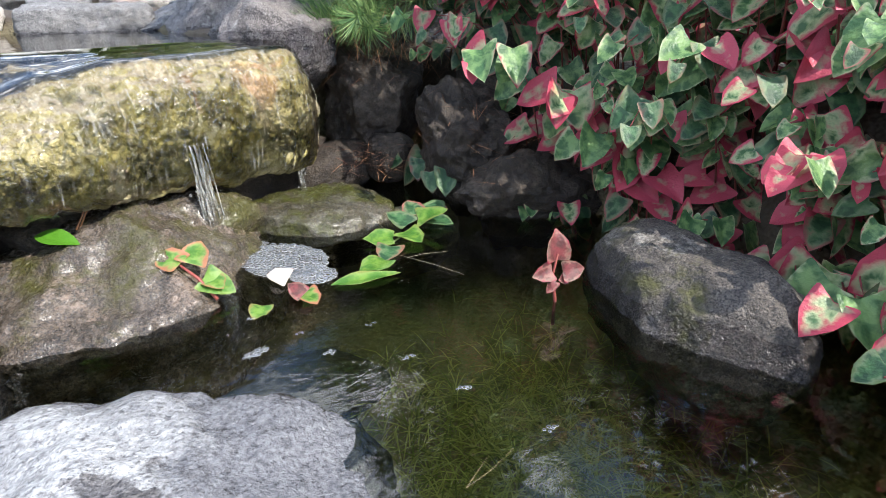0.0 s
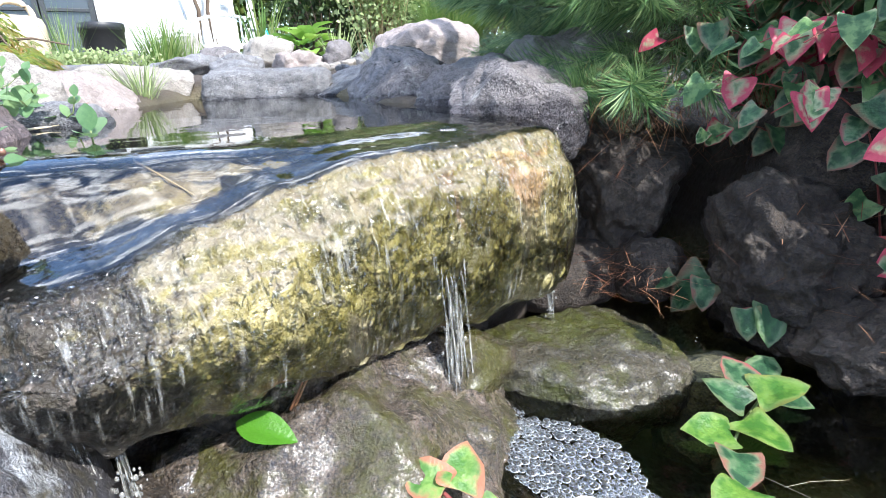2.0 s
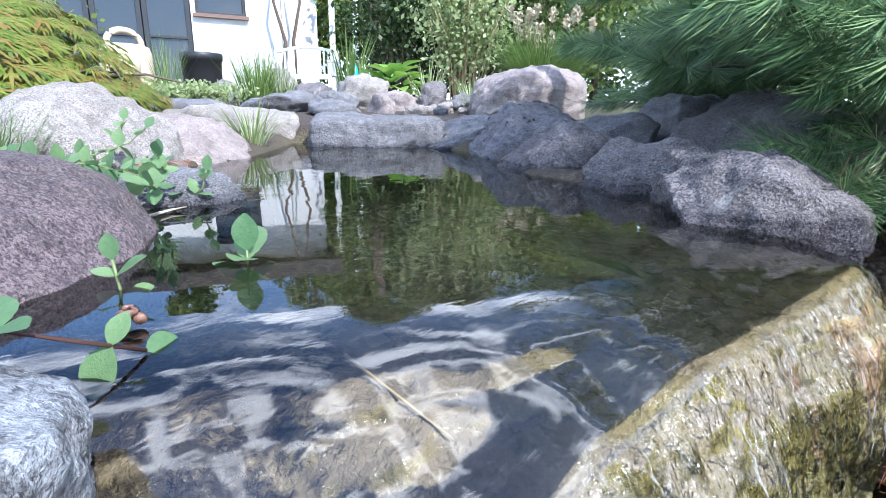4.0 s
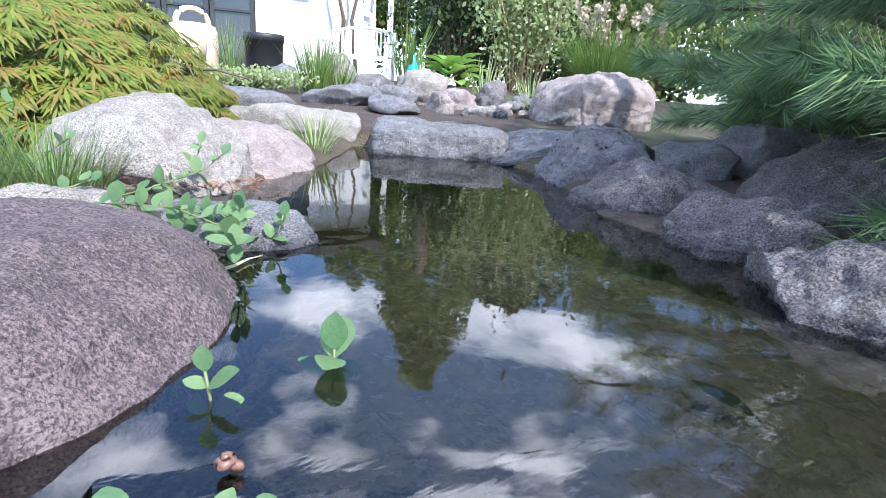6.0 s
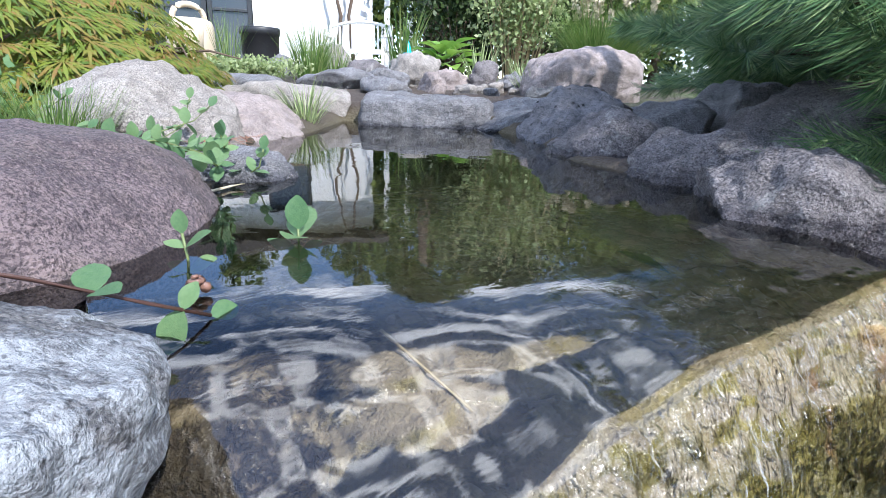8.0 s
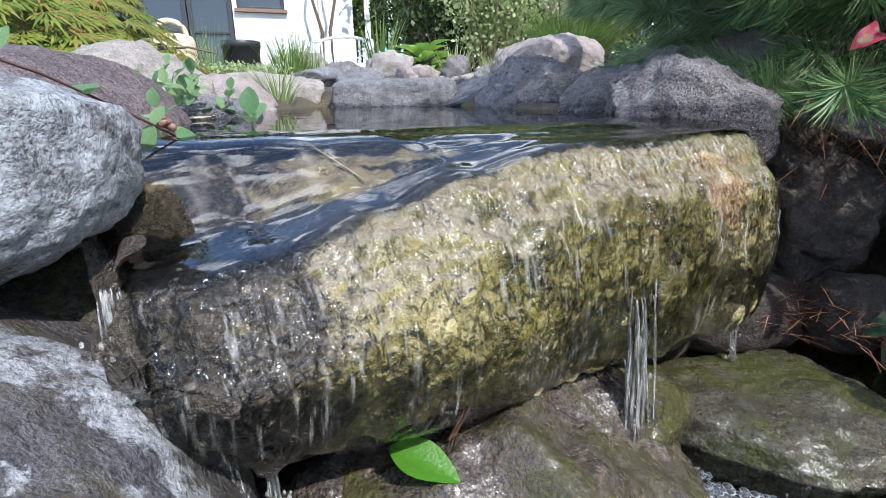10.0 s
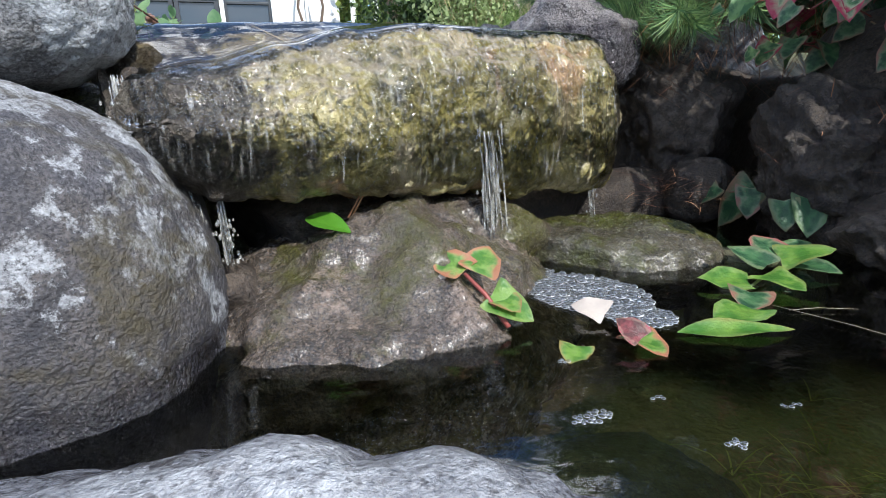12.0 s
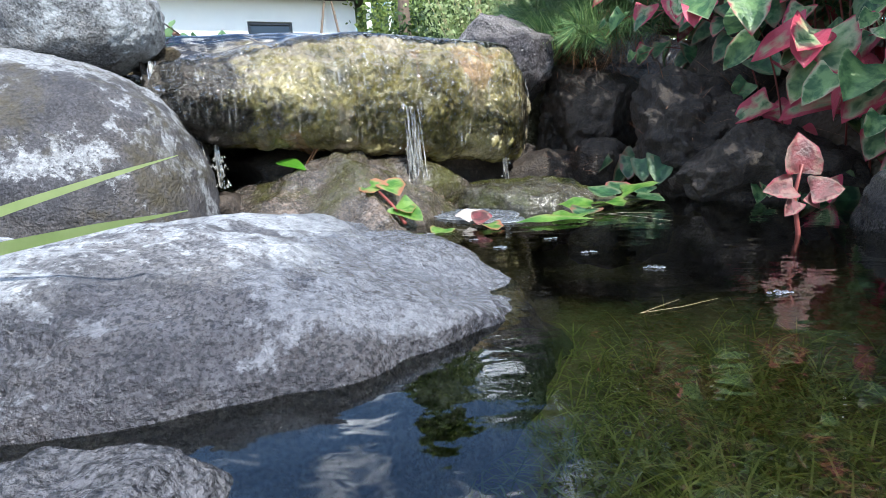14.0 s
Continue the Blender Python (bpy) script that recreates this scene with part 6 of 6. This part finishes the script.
# black pot
pot = empty("plant_pot", Matrix.Translation((-1.569, 4.65, 0.461)))
vs, fs = lathe([(0.0, 0.0), (0.122, 0.0), (0.13, 0.03), (0.136, 0.19), (0.144, 0.195), (0.144, 0.24), (0.138, 0.246), (0.128, 0.24), (0.126, 0.215), (0.0, 0.21)], 30)
mesh_ob("body", vs, fs, BLACKPOT, pot)
tagged(pot, "black plastic plant pot beside the watering can", "plant pot")
# turquoise ornament
orn = empty("garden_ornament", Matrix.Translation((-0.471, 4.5, 0.416)))
vs, fs = lathe([(0.0, 0.25), (0.012, 0.22), (0.035, 0.15), (0.05, 0.09), (0.052, 0.085), (0.04, 0.04), (0.0, 0.02)], 18)
mesh_ob("cone", vs, fs, TURQ, orn)
vs, fs = tube([(0, 0, -0.1), (0, 0, 0.05)], [0.006, 0.006], 6)
mesh_ob("stake", vs, fs, TANSTEM, orn)
tagged(orn, "small turquoise pointed garden ornament on a stake", "ornament")

# white garden bench
bench = empty("garden_bench", pose(-1.704, 10.3, 0.436, 0, 0, -12))
for k in range(5):
    box_part("seat_slat", (0, -0.2 + 0.09 * k, 0.43), (1.12, 0.07, 0.025), WHITEPAINT, bench)
for k in range(13):
    h = 0.36 + 0.07 * math.sin(math.pi * k / 12)
    box_part("back_slat", (-0.48 + 0.08 * k, 0.24, 0.47 + h / 2), (0.035, 0.02, h), WHITEPAINT, bench)
pts = [(-0.56 + 1.12 * i / 14, 0.24, 0.83 + 0.09 * math.sin(math.pi * i / 14)) for i in range(15)]
vs, fs = tube(pts, [0.028] * 15, 8)
mesh_ob("top_rail", vs, fs, WHITEPAINT, bench)
for x in (-0.56, 0.56):
    box_part("leg", (x, -0.22, 0.32), (0.055, 0.055, 0.64), WHITEPAINT, bench)
    box_part("leg", (x, 0.24, 0.43), (0.055, 0.055, 0.86), WHITEPAINT, bench)
    box_part("armrest", (x, 0.0, 0.655), (0.06, 0.54, 0.03), WHITEPAINT, bench)
box_part("front_rail", (0, -0.22, 0.39), (1.06, 0.03, 0.06), WHITEPAINT, bench)
tagged(bench, "white-painted slatted wooden garden bench before the house", "bench")

# ---- house ----
house = empty("house", pose(-1.815, 13.6, 0.358, 0, 0, 18) @ pose(1.85, 0, 0))
for x0, x1, z0, z1 in ((-12.0, -7.2, -0.3, 3.4), (-4.46, -4.37, -0.3, 3.4), (-3.37, -1.85, -0.3, 3.4), (-4.37, -3.37, -0.3, 1.84), (-7.2, -4.46, 2.4, 3.4), (-4.37, -3.37, 2.9, 3.4)):
    box_part("wall", ((x0 + x1) / 2, 0.12, (z0 + z1) / 2), (x1 - x0, 0.24, z1 - z0), WHITEWALL, house, 0)
box_part("side_wall", (-1.97, 2.6, 1.55), (0.24, 4.7, 3.7), WHITEWALL, house, 0)
box_part("inner_wall", (-6.9, 4.8, 1.55), (9.6, 0.1, 3.7), ROOF, house)
box_part("roof", (-6.9, 2.2, 3.56), (10.6, 5.8, 0.3), ROOF, house, 0.03)
win = box_part("window", (-3.87, 0.1, 1.87), (1.0, 0.08, 0.06), BLACKFRAME, house)
for c, d in (((-3.87, 0.1, 2.87), (1.0, 0.08, 0.06)), ((-4.34, 0.1, 2.37), (0.06, 0.08, 0.94)), ((-3.4, 0.1, 2.37), (0.06, 0.08, 0.94)), ((-3.87, 0.1, 2.3), (0.88, 0.07, 0.05))):
    box_part("frame", c, d, BLACKFRAME, win)
box_part("pane", (-3.87, 0.12, 2.37), (0.92, 0.012, 0.98), GLASS, win, 0)
box_part("sill", (-3.87, -0.03, 1.8), (1.1, 0.16, 0.07), BRICK, house, label="brown brick window sill")
for k in range(3):
    x = -6.74 + 0.91 * k
    door = box_part("door", (x, 0.1, 0.2), (0.86, 0.06, 0.4), BLACKFRAME, house, label="black-framed glazed terrace door")
    box_part("frame", (x - 0.4, 0.1, 1.2), (0.09, 0.07, 2.38), BLACKFRAME, door)
    box_part("frame", (x + 0.4, 0.1, 1.2), (0.09, 0.07, 2.38), BLACKFRAME, door)
    box_part("frame", (x, 0.1, 2.34), (0.86, 0.06, 0.09), BLACKFRAME, door)
    box_part("frame", (x, 0.1, 1.35), (0.78, 0.05, 0.06), BLACKFRAME, door)
    box_part("pane", (x, 0.13, 1.32), (0.74, 0.012, 1.98), GLASS, door, 0)
box_part("downpipe", (-2.6, -0.05, 1.55), (0.06, 0.06, 3.7), WHITEPAINT, house, 0.01)
tagged(house, "white rendered house with black-framed glazed doors and a dark roof", "house")
for x in (-1.438, -0.922):
    tagged(box_part("post", (x, 13.2, 2.0), (0.12, 0.12, 3.2), WHITEPAINT, None), "white wooden garden post beside the house", "post")
for i, (x, s) in enumerate(((-2.555, 0.14), (-2.128, -0.12))):
    twig([(x, 12.9, 0.5), (x + s, 12.9, 1.7), (x - s * 0.5, 12.9, 2.5), (x + s, 12.9, 3.6)], 0.05, BARK, "bare dark shrub stem against the white wall", "climbing_shrub")
